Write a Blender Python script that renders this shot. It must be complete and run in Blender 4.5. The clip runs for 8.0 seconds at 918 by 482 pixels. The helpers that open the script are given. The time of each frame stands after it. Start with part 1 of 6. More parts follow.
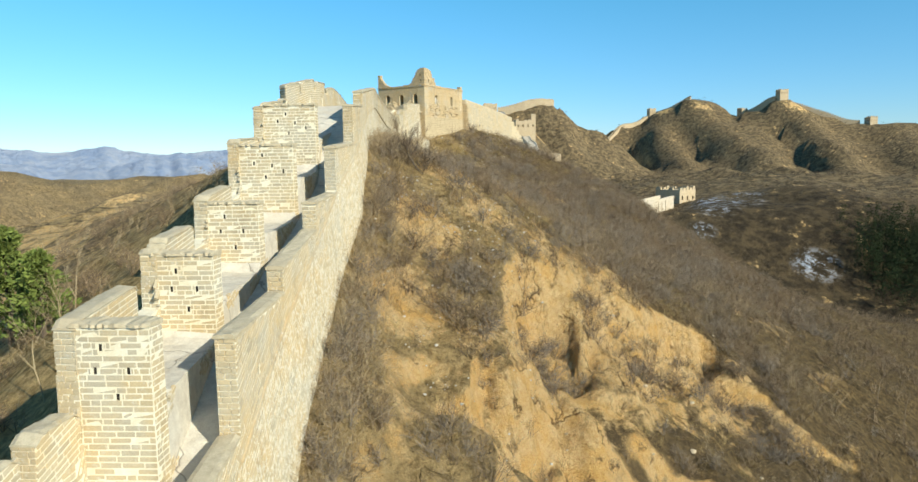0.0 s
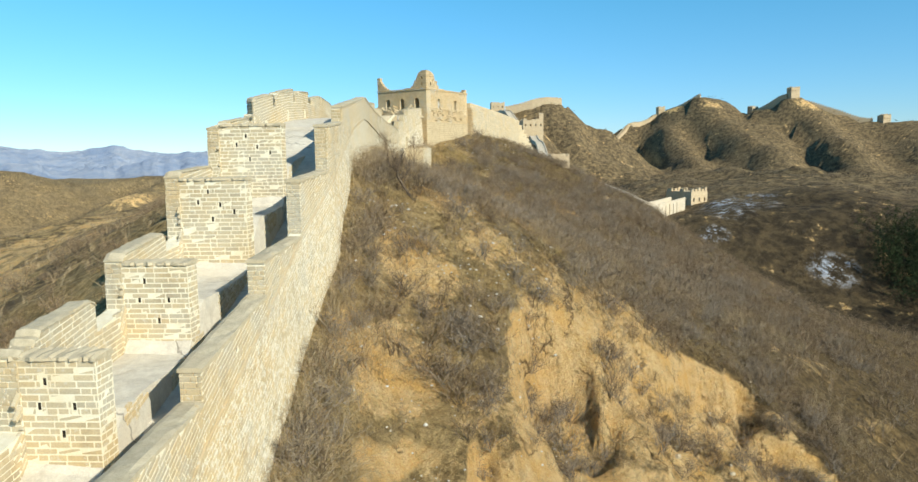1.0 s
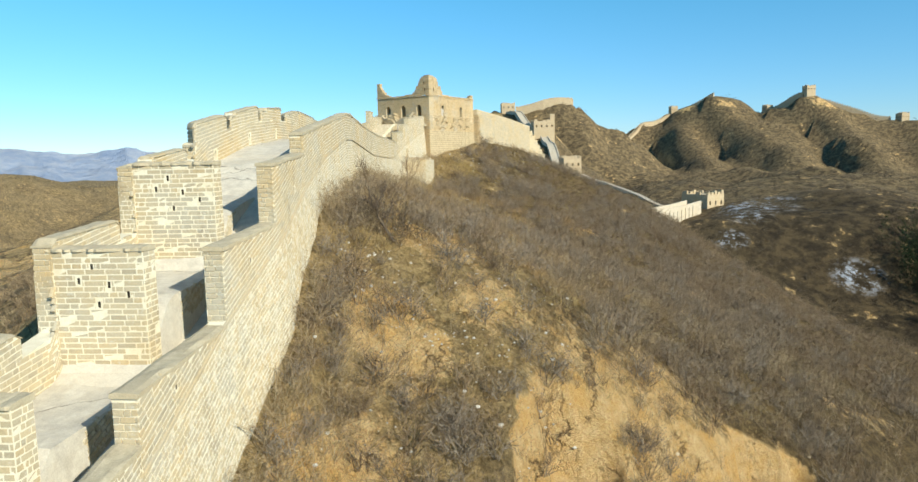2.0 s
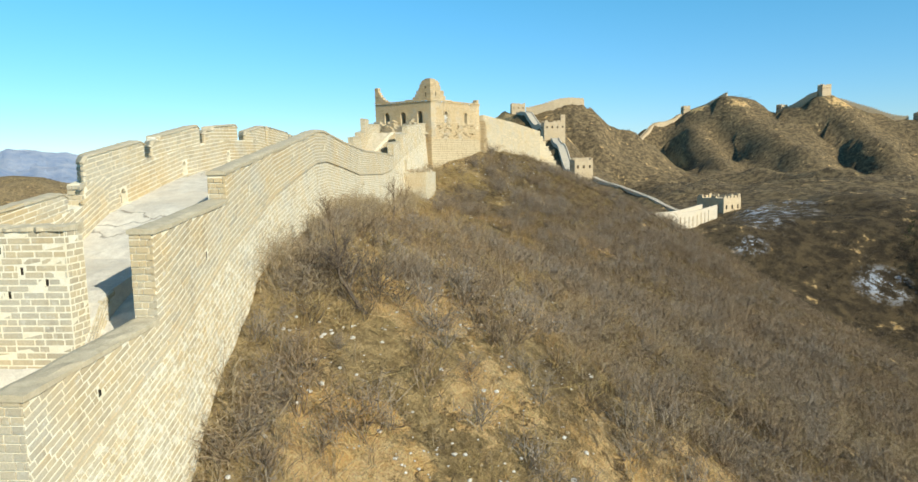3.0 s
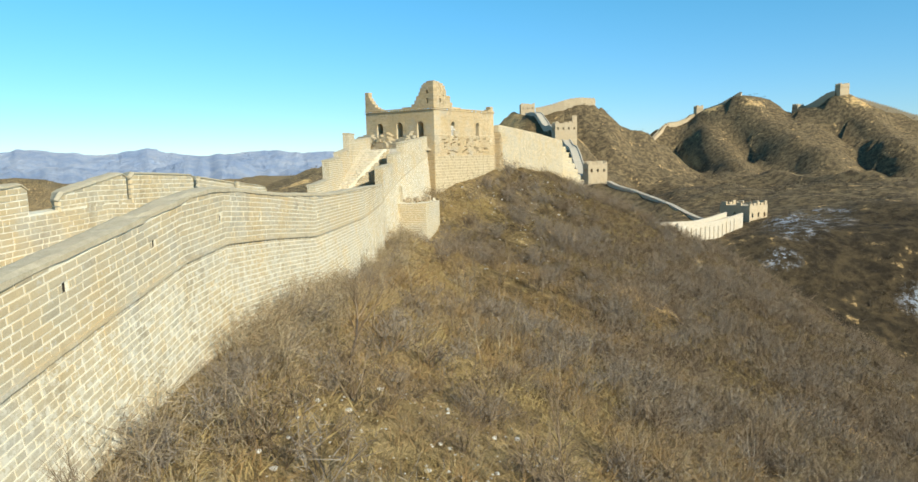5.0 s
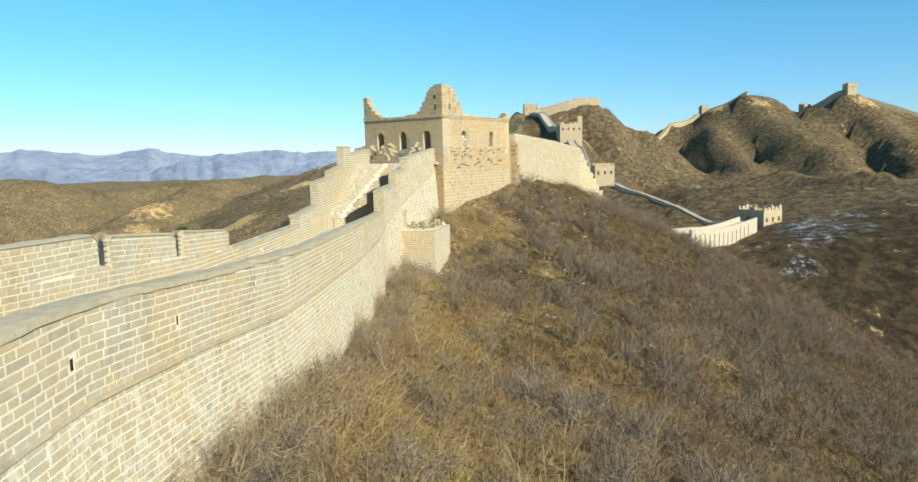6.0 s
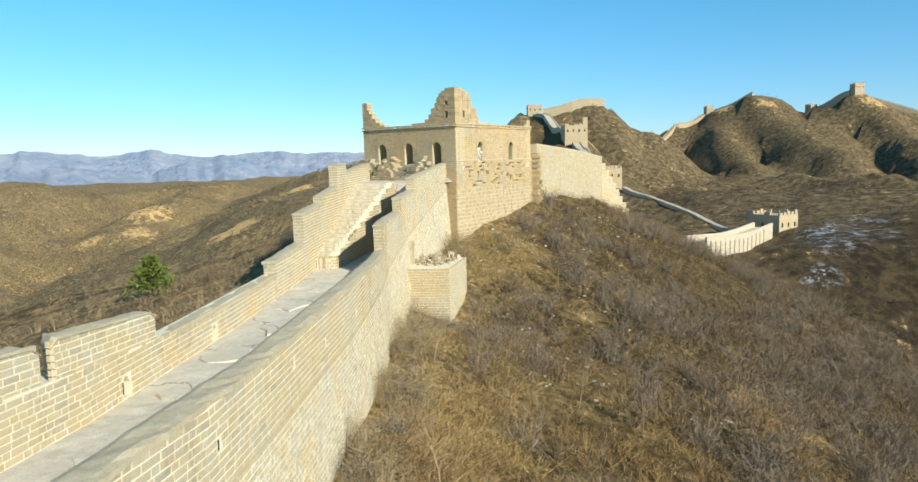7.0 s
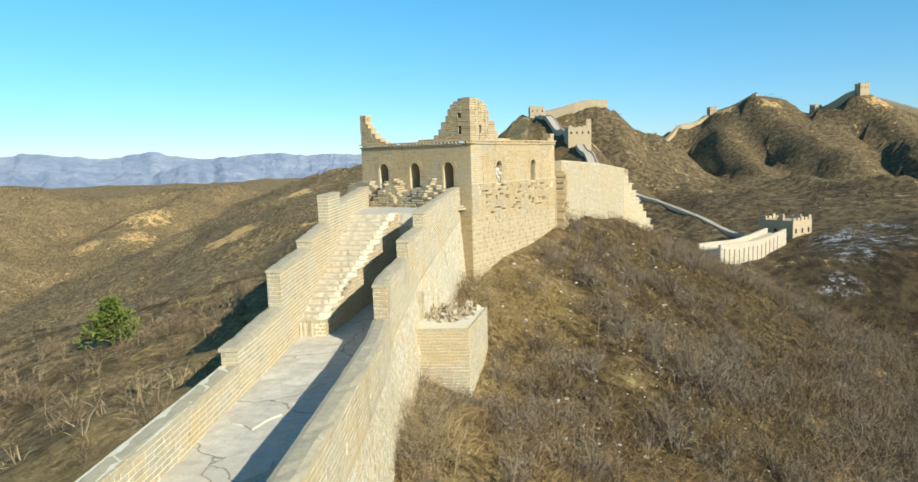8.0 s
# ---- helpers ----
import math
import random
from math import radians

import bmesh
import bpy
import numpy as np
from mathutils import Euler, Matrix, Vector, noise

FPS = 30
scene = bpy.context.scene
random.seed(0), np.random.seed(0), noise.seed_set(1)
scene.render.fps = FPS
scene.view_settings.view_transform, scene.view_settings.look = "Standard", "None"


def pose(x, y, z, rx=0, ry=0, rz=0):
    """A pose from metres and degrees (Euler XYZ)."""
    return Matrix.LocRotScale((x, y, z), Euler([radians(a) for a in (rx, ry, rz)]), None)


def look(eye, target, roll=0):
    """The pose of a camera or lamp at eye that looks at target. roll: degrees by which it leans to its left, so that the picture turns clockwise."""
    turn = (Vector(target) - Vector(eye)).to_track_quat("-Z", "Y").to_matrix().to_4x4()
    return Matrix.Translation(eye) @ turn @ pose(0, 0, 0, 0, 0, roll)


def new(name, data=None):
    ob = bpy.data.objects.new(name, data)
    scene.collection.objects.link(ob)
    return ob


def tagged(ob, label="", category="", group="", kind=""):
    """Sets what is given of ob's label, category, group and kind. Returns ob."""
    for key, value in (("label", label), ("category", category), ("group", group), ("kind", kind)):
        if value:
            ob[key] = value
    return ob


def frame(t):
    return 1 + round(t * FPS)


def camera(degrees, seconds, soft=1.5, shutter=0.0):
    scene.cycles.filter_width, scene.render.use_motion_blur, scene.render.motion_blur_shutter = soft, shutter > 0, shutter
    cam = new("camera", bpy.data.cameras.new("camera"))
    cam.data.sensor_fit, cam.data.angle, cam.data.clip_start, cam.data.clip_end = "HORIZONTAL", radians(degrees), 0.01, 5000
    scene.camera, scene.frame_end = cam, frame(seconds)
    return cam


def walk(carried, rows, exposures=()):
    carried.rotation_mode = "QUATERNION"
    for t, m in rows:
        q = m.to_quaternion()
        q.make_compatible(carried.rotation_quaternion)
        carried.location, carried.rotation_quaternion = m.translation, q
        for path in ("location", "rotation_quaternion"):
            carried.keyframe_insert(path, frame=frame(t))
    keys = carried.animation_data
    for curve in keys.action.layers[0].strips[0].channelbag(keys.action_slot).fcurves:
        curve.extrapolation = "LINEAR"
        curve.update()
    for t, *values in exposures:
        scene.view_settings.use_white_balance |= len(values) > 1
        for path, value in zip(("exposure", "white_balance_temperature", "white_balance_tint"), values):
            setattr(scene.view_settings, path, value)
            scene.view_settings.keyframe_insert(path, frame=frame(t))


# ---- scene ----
cam = camera(67.9, 8.0)
PATH = [
    (0, (1.131, 1.399, 20.311), (1.04, 3.383, 20.075), -0.8),
    (0.5, (1.182, 3.389, 20.785), (1.074, 5.372, 20.545), -0.8),
    (1, (1.288, 5.777, 21.279), (1.175, 7.759, 21.038), -0.9),
    (1.5, (1.412, 8.283, 21.816), (1.284, 10.265, 21.575), -1.1),
    (3, (1.651, 16.291, 23.248), (1.476, 18.269, 23.008), -1.3),
    (3.5, (1.562, 19.065, 23.642), (1.378, 21.042, 23.402), -1.4),
    (4, (1.305, 22.003, 24.03), (1.116, 23.98, 23.79), -1.4),
    (4.5, (0.962, 25.162, 24.378), (0.768, 27.138, 24.138), -1.4),
    (6, (-0.717, 34.47, 25.749), (-0.92, 36.445, 25.507), -1.4),
    (6.5, (-1.354, 37.644, 26.151), (-1.561, 39.619, 25.911), -1.5),
    (7, (-2.058, 40.773, 26.566), (-2.266, 42.748, 26.326), -1.5),
    (7.5, (-2.698, 43.739, 27.033), (-2.907, 45.714, 26.794), -1.5),
    (8, (-3.259, 46.325, 27.528), (-3.469, 48.3, 27.291), -1.7),
]
walk(cam, [(t, look(eye, target, roll)) for t, eye, target, roll in PATH], [(0.0, 0.35, 6500, 2.0), (8.0, 0.35, 6500, 2.0)])

# ---- light ----
SUN_AZ, SUN_EL = 132.0, 29.0   # degrees: azimuth clockwise from +y, elevation
world = bpy.data.worlds.new("world")
scene.world = world
world.use_nodes = True
wn = world.node_tree.nodes
sky = wn.new("ShaderNodeTexSky")
sky.sky_type, sky.sun_disc = "NISHITA", False
sky.sun_elevation, sky.sun_rotation = radians(SUN_EL), radians(SUN_AZ)
sky.altitude, sky.air_density, sky.dust_density, sky.ozone_density = 800, 1.0, 0.0, 4.0
clear = wn.new("ShaderNodeMix")   # clear, dry winter air
clear.data_type, clear.blend_type = "RGBA", "MULTIPLY"
clear.inputs[0].default_value = 1.0
way = wn.new("ShaderNodeTexCoord")
up = wn.new("ShaderNodeSeparateXYZ")
deep = wn.new("ShaderNodeValToRGB")   # paler at the horizon, purer blue above
deep.color_ramp.elements[0].position, deep.color_ramp.elements[0].color = 0.0, (0.58, 0.665, 0.86, 1)
deep.color_ramp.elements[1].position, deep.color_ramp.elements[1].color = 0.24, (0.475, 0.95, 1.0, 1)
world.node_tree.links.new(way.outputs["Generated"], up.inputs[0])
world.node_tree.links.new(up.outputs[2], deep.inputs[0])
world.node_tree.links.new(deep.outputs[0], clear.inputs[7])
world.node_tree.links.new(sky.outputs[0], clear.inputs[6])
world.node_tree.links.new(clear.outputs[2], wn["Background"].inputs[0])
wn["Background"].inputs[1].default_value = 0.132
sun = new("sun", bpy.data.lights.new("sun", "SUN"))
sun.data.energy, sun.data.angle, sun.data.color = 5.0, radians(0.55), (1.0, 0.93, 0.82)
sun.rotation_euler = (radians(90 - SUN_EL), 0, radians(180 - SUN_AZ))

# ---- materials ----
def shader(name, rough=0.92, spec=0.2):
    m = bpy.data.materials.new(name)
    m.use_nodes = True
    b = m.node_tree.nodes["Principled BSDF"]
    b.inputs["Roughness"].default_value = rough
    b.inputs["Specular IOR Level"].default_value = spec
    return m, m.node_tree, b


def node(nt, kind, **inputs):
    n = nt.nodes.new(kind)
    for k, v in inputs.items():
        n.inputs[k.replace("_", " ")].default_value = v
    return n


def noise_tex(nt, scale, detail=4.0, rough=0.6, vector=None):
    n = node(nt, "ShaderNodeTexNoise", Scale=scale, Detail=detail, Roughness=rough)
    if vector is not None:
        nt.links.new(vector, n.inputs["Vector"])
    return n.outputs["Fac"]


def ramp(nt, fac, *stops):
    r = nt.nodes.new("ShaderNodeValToRGB")
    e = r.color_ramp.elements
    while len(e) < len(stops):
        e.new(0.5)
    for el, (p, c) in zip(e, stops):
        el.position, el.color = p, (*c, 1)
    nt.links.new(fac, r.inputs[0])
    return r.outputs[0]


def grey(nt, fac, lo, hi):
    return ramp(nt, fac, (lo, (0, 0, 0)), (hi, (1, 1, 1)))


def mix(nt, fac, a, b, blend="MIX"):
    n = nt.nodes.new("ShaderNodeMix")
    n.data_type, n.blend_type = "RGBA", blend
    for sock, v in ((n.inputs[0], fac), (n.inputs[6], a), (n.inputs[7], b)):
        if isinstance(v, tuple):
            sock.default_value = (*v, 1)
        elif isinstance(v, (int, float)):
            sock.default_value = v
        else:
            nt.links.new(v, sock)
    return n.outputs[2]


def math_node(nt, op, a, b=0.0, c=None):
    n = nt.nodes.new("ShaderNodeMath")
    n.operation = op
    n.use_clamp = op in ("MULTIPLY", "ADD") and c == "clamp"
    for s, v in zip(n.inputs, (a, b)):
        if isinstance(v, (int, float)):
            s.default_value = v
        else:
            nt.links.new(v, s)
    return n.outputs[0]


def bump_to(nt, b, height, strength=0.5, distance=0.02):
    n = node(nt, "ShaderNodeBump", Strength=strength, Distance=distance)
    nt.links.new(height, n.inputs["Height"])
    nt.links.new(n.outputs[0], b.inputs["Normal"])


def place(nt):
    return nt.nodes.new("ShaderNodeNewGeometry").outputs["Position"]


def brick_material(name, tones, joined=False, streak=(0.55, 0.5, 0.4), wash=0.56):
    """Fired brick: a tone of its own for every brick, lime smears and grain."""
    m, nt, b = shader(name)
    p = place(nt)
    own = nt.nodes.new("ShaderNodeNewGeometry").outputs["Random Per Island"] if joined else nt.nodes.new("ShaderNodeObjectInfo").outputs["Random"]
    base = ramp(nt, own, *[(i / (len(tones) - 1), t) for i, t in enumerate(tones)])
    patch = noise_tex(nt, 0.45, 3, 0.6, p)
    base = mix(nt, grey(nt, patch, 0.46, 0.66), base, mix(nt, 0.5, base, (0.54, 0.39, 0.19)))
    cool = noise_tex(nt, 0.8, 3, 0.6, p)
    base = mix(nt, math_node(nt, "MULTIPLY", grey(nt, cool, 0.52, 0.66), 0.5), base, (0.44, 0.42, 0.36))
    tall = nt.nodes.new("ShaderNodeVectorMath")
    tall.operation = "MULTIPLY"
    nt.links.new(p, tall.inputs[0])
    tall.inputs[1].default_value = (1.0, 1.0, 0.35)
    soot = noise_tex(nt, 1.5, 5, 0.7, tall.outputs[0])
    base = mix(nt, math_node(nt, "MULTIPLY", grey(nt, soot, 0.54, 0.68), 0.38), base, (0.25, 0.195, 0.12))
    grain = noise_tex(nt, 45.0, 4, 0.7, p)
    base = mix(nt, 0.28, base, ramp(nt, grain, (0.25, (0.12, 0.1, 0.08)), (0.75, (0.72, 0.66, 0.55))), "OVERLAY")
    smear = noise_tex(nt, 7.0, 5, 0.75, p)
    base = mix(nt, math_node(nt, "MULTIPLY", grey(nt, smear, wash, wash + 0.1), 0.75), base, streak)
    nt.links.new(base, b.inputs["Base Color"])
    bump_to(nt, b, math_node(nt, "ADD", grain, smear), 0.4, 0.008)
    return m


def plaster_material(name, light, dark, tan, cracks=True, scale=1.0):
    m, nt, b = shader(name)
    p = place(nt)
    big, mid, fine = noise_tex(nt, 0.6 * scale, 4, 0.6, p), noise_tex(nt, 4.0 * scale, 5, 0.7, p), noise_tex(nt, 40.0 * scale, 3, 0.7, p)
    c = mix(nt, grey(nt, mid, 0.35, 0.7), dark, light)
    c = mix(nt, grey(nt, big, 0.5, 0.72), c, tan)
    c = mix(nt, 0.3, c, ramp(nt, fine, (0.3, (0.2, 0.18, 0.15)), (0.7, (0.7, 0.68, 0.62))), "OVERLAY")
    h = math_node(nt, "ADD", mid, math_node(nt, "MULTIPLY", fine, 0.4))
    if cracks:
        v = node(nt, "ShaderNodeTexVoronoi", Scale=0.42)
        v.feature = "DISTANCE_TO_EDGE"
        warp = nt.nodes.new("ShaderNodeMixRGB")
        warp.inputs[0].default_value = 0.35
        nt.links.new(p, warp.inputs[1])
        t = node(nt, "ShaderNodeTexNoise", Scale=2.5, Detail=4.0)
        nt.links.new(p, t.inputs["Vector"])
        nt.links.new(t.outputs["Color"], warp.inputs[2])
        nt.links.new(warp.outputs[0], v.inputs["Vector"])
        line = grey(nt, v.outputs["Distance"], 0.001, 0.006)
        c = mix(nt, line, (0.25, 0.22, 0.18), c)
        h = math_node(nt, "ADD", h, line)
    nt.links.new(c, b.inputs["Base Color"])
    bump_to(nt, b, h, 0.6, 0.02)
    return m


def ground_material():
    """Hillside: brush litter, dry grass, bare orange earth on steep faces and in patches, old snow in the north valley."""
    m, nt, b = shader("dry_hillside", 0.97, 0.1)
    p = place(nt)
    geo = nt.nodes.new("ShaderNodeNewGeometry")
    sep = nt.nodes.new("ShaderNodeSeparateXYZ")
    nt.links.new(geo.outputs["Normal"], sep.inputs[0])
    n1, n2, n3, n4 = noise_tex(nt, 3.2, 6, 0.72, p), noise_tex(nt, 0.33, 5, 0.65, p), noise_tex(nt, 0.045, 5, 0.65, p), noise_tex(nt, 22.0, 4, 0.75, p)
    sy = nt.nodes.new("ShaderNodeSeparateXYZ")
    nt.links.new(p, sy.inputs[0])
    # straw and pale soil
    c = mix(nt, grey(nt, n1, 0.40, 0.62), (0.26, 0.178, 0.072), (0.74, 0.53, 0.245))
    c = mix(nt, math_node(nt, "MULTIPLY", grey(nt, n2, 0.45, 0.68), 0.6), c, (0.46, 0.32, 0.145))
    # leaf litter under the thicker brush down the slope
    litter = mix(nt, grey(nt, n1, 0.36, 0.68), (0.05, 0.035, 0.019), (0.215, 0.145, 0.063))
    down = math_node(nt, "ADD", math_node(nt, "DIVIDE", math_node(nt, "ADD", sy.outputs[0], 4.0), 18.0), math_node(nt, "MULTIPLY", math_node(nt, "SUBTRACT", noise_tex(nt, 0.45, 5, 0.7, p), 0.5), 1.4))
    down = math_node(nt, "ADD", down, math_node(nt, "MULTIPLY", grey(nt, math_node(nt, "DIVIDE", sy.outputs[1], 100.0), 0.43, 0.54), 0.26))
    c = mix(nt, math_node(nt, "MULTIPLY", grey(nt, down, 0.22, 0.52), 0.92), c, litter)
    c = mix(nt, math_node(nt, "MULTIPLY", grey(nt, n3, 0.42, 0.62), 0.35), c, (0.15, 0.11, 0.065))
    # low bushes dotted over the western slopes
    bush = math_node(nt, "MULTIPLY", grey(nt, noise_tex(nt, 0.85, 6, 0.8, p), 0.43, 0.53), ramp(nt, math_node(nt, "DIVIDE", math_node(nt, "ADD", sy.outputs[0], 100.0), 100.0), (0.80, (1, 1, 1)), (0.88, (0, 0, 0))))
    c = mix(nt, math_node(nt, "MULTIPLY", bush, 0.88), c, (0.09, 0.066, 0.041))
    tawny = math_node(nt, "MULTIPLY", grey(nt, noise_tex(nt, 0.11, 7, 0.78, p), 0.53, 0.60), ramp(nt, math_node(nt, "DIVIDE", math_node(nt, "ADD", sy.outputs[0], 100.0), 100.0), (0.75, (1, 1, 1)), (0.88, (0, 0, 0))))
    c = mix(nt, math_node(nt, "MULTIPLY", tawny, 0.5), c, (0.44, 0.32, 0.16))
    greyed = math_node(nt, "MULTIPLY", grey(nt, noise_tex(nt, 0.06, 5, 0.7, p), 0.36, 0.6), ramp(nt, math_node(nt, "DIVIDE", math_node(nt, "ADD", sy.outputs[0], 100.0), 100.0), (0.75, (1, 1, 1)), (0.88, (0, 0, 0))))
    c = mix(nt, math_node(nt, "MULTIPLY", greyed, 0.3), c, (0.17, 0.135, 0.092))
    # dense dark scrub on the hills beyond the valley
    scrub = math_node(nt, "MULTIPLY", grey(nt, math_node(nt, "DIVIDE", sy.outputs[1], 400.0), 0.22, 0.34), grey(nt, math_node(nt, "DIVIDE", sy.outputs[0], 100.0), 0.08, 0.3))
    c = mix(nt, math_node(nt, "MULTIPLY", scrub, 0.92), c, mix(nt, grey(nt, noise_tex(nt, 0.35, 6, 0.75, p), 0.4, 0.66), (0.075, 0.057, 0.036), (0.31, 0.225, 0.118)))
    # thicker scrub round the grove, the valley's shade darkened into its colour
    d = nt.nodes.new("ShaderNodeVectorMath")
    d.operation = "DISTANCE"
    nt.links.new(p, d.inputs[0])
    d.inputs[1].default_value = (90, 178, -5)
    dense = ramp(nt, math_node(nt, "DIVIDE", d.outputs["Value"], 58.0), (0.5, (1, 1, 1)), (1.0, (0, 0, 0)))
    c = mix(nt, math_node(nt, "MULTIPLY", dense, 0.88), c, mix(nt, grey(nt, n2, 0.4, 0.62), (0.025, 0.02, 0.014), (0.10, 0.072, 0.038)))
    earth = mix(nt, grey(nt, n1, 0.3, 0.7), (0.60, 0.375, 0.145), (0.76, 0.555, 0.29))
    tall = nt.nodes.new("ShaderNodeVectorMath")
    tall.operation = "MULTIPLY"
    nt.links.new(p, tall.inputs[0])
    tall.inputs[1].default_value = (1.0, 1.0, 0.22)
    streak = noise_tex(nt, 2.6, 6, 0.7, tall.outputs[0])
    earth = mix(nt, grey(nt, streak, 0.36, 0.46), mix(nt, 0.4, earth, (0.26, 0.16, 0.07)), earth)
    earth = mix(nt, grey(nt, noise_tex(nt, 0.9, 4, 0.6, p), 0.45, 0.7), earth, (0.68, 0.41, 0.14))
    # fractures in the earth face
    v = node(nt, "ShaderNodeTexVoronoi", Scale=0.8)
    v.feature = "DISTANCE_TO_EDGE"
    warp = node(nt, "ShaderNodeTexNoise", Scale=1.1, Detail=5.0, Roughness=0.65)
    nt.links.new(p, warp.inputs["Vector"])
    bent = nt.nodes.new("ShaderNodeVectorMath")
    bent.operation = "MULTIPLY_ADD"
    nt.links.new(warp.outputs["Color"], bent.inputs[0])
    bent.inputs[1].default_value = (1.6, 1.6, 1.6)
    nt.links.new(tall.outputs[0], bent.inputs[2])
    nt.links.new(bent.outputs[0], v.inputs["Vector"])
    crack = math_node(nt, "MAXIMUM", grey(nt, v.outputs["Distance"], 0.004, 0.05), grey(nt, noise_tex(nt, 0.7, 3, 0.6, p), 0.42, 0.5))
    earth = mix(nt, crack, (0.24, 0.15, 0.07), earth)
    steep = ramp(nt, math_node(nt, "ADD", sep.outputs[2], math_node(nt, "MULTIPLY", math_node(nt, "SUBTRACT", n1, 0.5), 0.28)), (0.53, (1, 1, 1)), (0.63, (0, 0, 0)))
    spots = math_node(nt, "MULTIPLY", grey(nt, n2, 0.585, 0.66), grey(nt, noise_tex(nt, 0.09, 3, 0.5, p), 0.5, 0.6))
    for centre, reach in (((-36, 63, 14), 26.0), ((-278, 506, -2), 42.0), ((-226, 505, 0), 24.0), ((-262, 470, -18), 30.0), ((-180, 430, -6), 26.0), ((-120, 300, -14), 20.0), ((-70, 190, -6), 12.0), ((198, 648, 64), 24.0), ((170, 675, 62), 14.0), ((268, 620, 60), 26.0), ((30, 420, 32), 14.0), ((31, 385, 34), 16.0), ((-30, 46, 13.5), 9.0), ((-25, 37, 13), 7.0), ((-98, 254, 5.7), 14.0), ((-103, 329, 15), 12.0), ((-292, 463, -21), 24.0), ((7, 66.4, 16.7), 3.4), ((13.5, 57, 13), 3.6), ((6.0, 29.5, 13.5), 7.5), ((2.5, 24, 12), 5.0), ((11, 31, 11), 5.0), ((-1.0, 33, 19.5), 3.0), ((-1.5, 28, 17.5), 2.6), ((-2, 24, 15.5), 3.0), ((0.8, 31, 17.5), 2.2), ((2.5, 39, 18), 2.0), ((3.5, 74, 20.5), 2.6)):
        d = nt.nodes.new("ShaderNodeVectorMath")
        d.operation = "DISTANCE"
        nt.links.new(p, d.inputs[0])
        d.inputs[1].default_value = centre
        near = ramp(nt, math_node(nt, "DIVIDE", d.outputs["Value"], reach), (0.25, (1, 1, 1)), (1.0, (0, 0, 0)))
        spots = math_node(nt, "MAXIMUM", spots, grey(nt, math_node(nt, "ADD", math_node(nt, "MULTIPLY", near, 0.45 if reach < 15 else 0.33), math_node(nt, "MULTIPLY", noise_tex(nt, (4.0 if reach < 15 else 9.0) / reach, 6, 0.75, p), 0.9)), 0.66 if reach < 15 else 0.71, 0.74 if reach < 15 else 0.80))
    c = mix(nt, math_node(nt, "MAXIMUM", steep, spots), c, earth)
    c = mix(nt, 0.45, c, ramp(nt, n4, (0.3, (0.16, 0.14, 0.12)), (0.7, (0.8, 0.78, 0.74))), "OVERLAY")
    snow = None
    for centre, reach in (((73, 213, 6.8), 13.0), ((79, 221, 7), 10.0), ((65.5, 201, 5), 8.0), ((58, 188, 0), 5.0), ((84, 177, -8), 7.0)):
        d = nt.nodes.new("ShaderNodeVectorMath")
        d.operation = "DISTANCE"
        nt.links.new(p, d.inputs[0])
        d.inputs[1].default_value = centre
        near = ramp(nt, math_node(nt, "DIVIDE", d.outputs["Value"], reach), (0.3, (1, 1, 1)), (1.0, (0, 0, 0)))
        k = math_node(nt, "MULTIPLY", near, grey(nt, math_node(nt, "ADD", math_node(nt, "MULTIPLY", n2, 0.5), math_node(nt, "MULTIPLY", noise_tex(nt, 1.3, 6, 0.8, p), 0.5)), 0.51, 0.57))
        snow = k if snow is None else math_node(nt, "MAXIMUM", snow, k)
    # snow in blue-grey: the shade it lies in is mixed into its colour
    c = mix(nt, math_node(nt, "MULTIPLY", snow, 0.85), c, (0.55, 0.60, 0.68))
    nt.links.new(c, b.inputs["Base Color"])
    bump_to(nt, b, math_node(nt, "ADD", math_node(nt, "ADD", math_node(nt, "MULTIPLY", n1, 2.0), streak), math_node(nt, "ADD", n4, crack)), 0.9, 0.18)
    return m


def twig_material(name, tones, faded=0.5):
    m, nt, b = shader(name, 0.95, 0.1)
    base = ramp(nt, nt.nodes.new("ShaderNodeNewGeometry").outputs["Random Per Island"], *[(i / (len(tones) - 1), t) for i, t in enumerate(tones)])
    base = mix(nt, math_node(nt, "MULTIPLY", grey(nt, noise_tex(nt, 0.25, 3, 0.6, place(nt)), 0.4, 0.65), faded), base, (0.25, 0.17, 0.095))
    nt.links.new(base, b.inputs["Base Color"])
    return m


def speckled(name, a, c, scale=6.0, rough=0.92):
    m, nt, b = shader(name, rough)
    p = place(nt)
    n = noise_tex(nt, scale, 5, 0.7, p)
    nt.links.new(mix(nt, grey(nt, n, 0.35, 0.68), a, c), b.inputs["Base Color"])
    bump_to(nt, b, n, 0.5, 0.03)
    return m


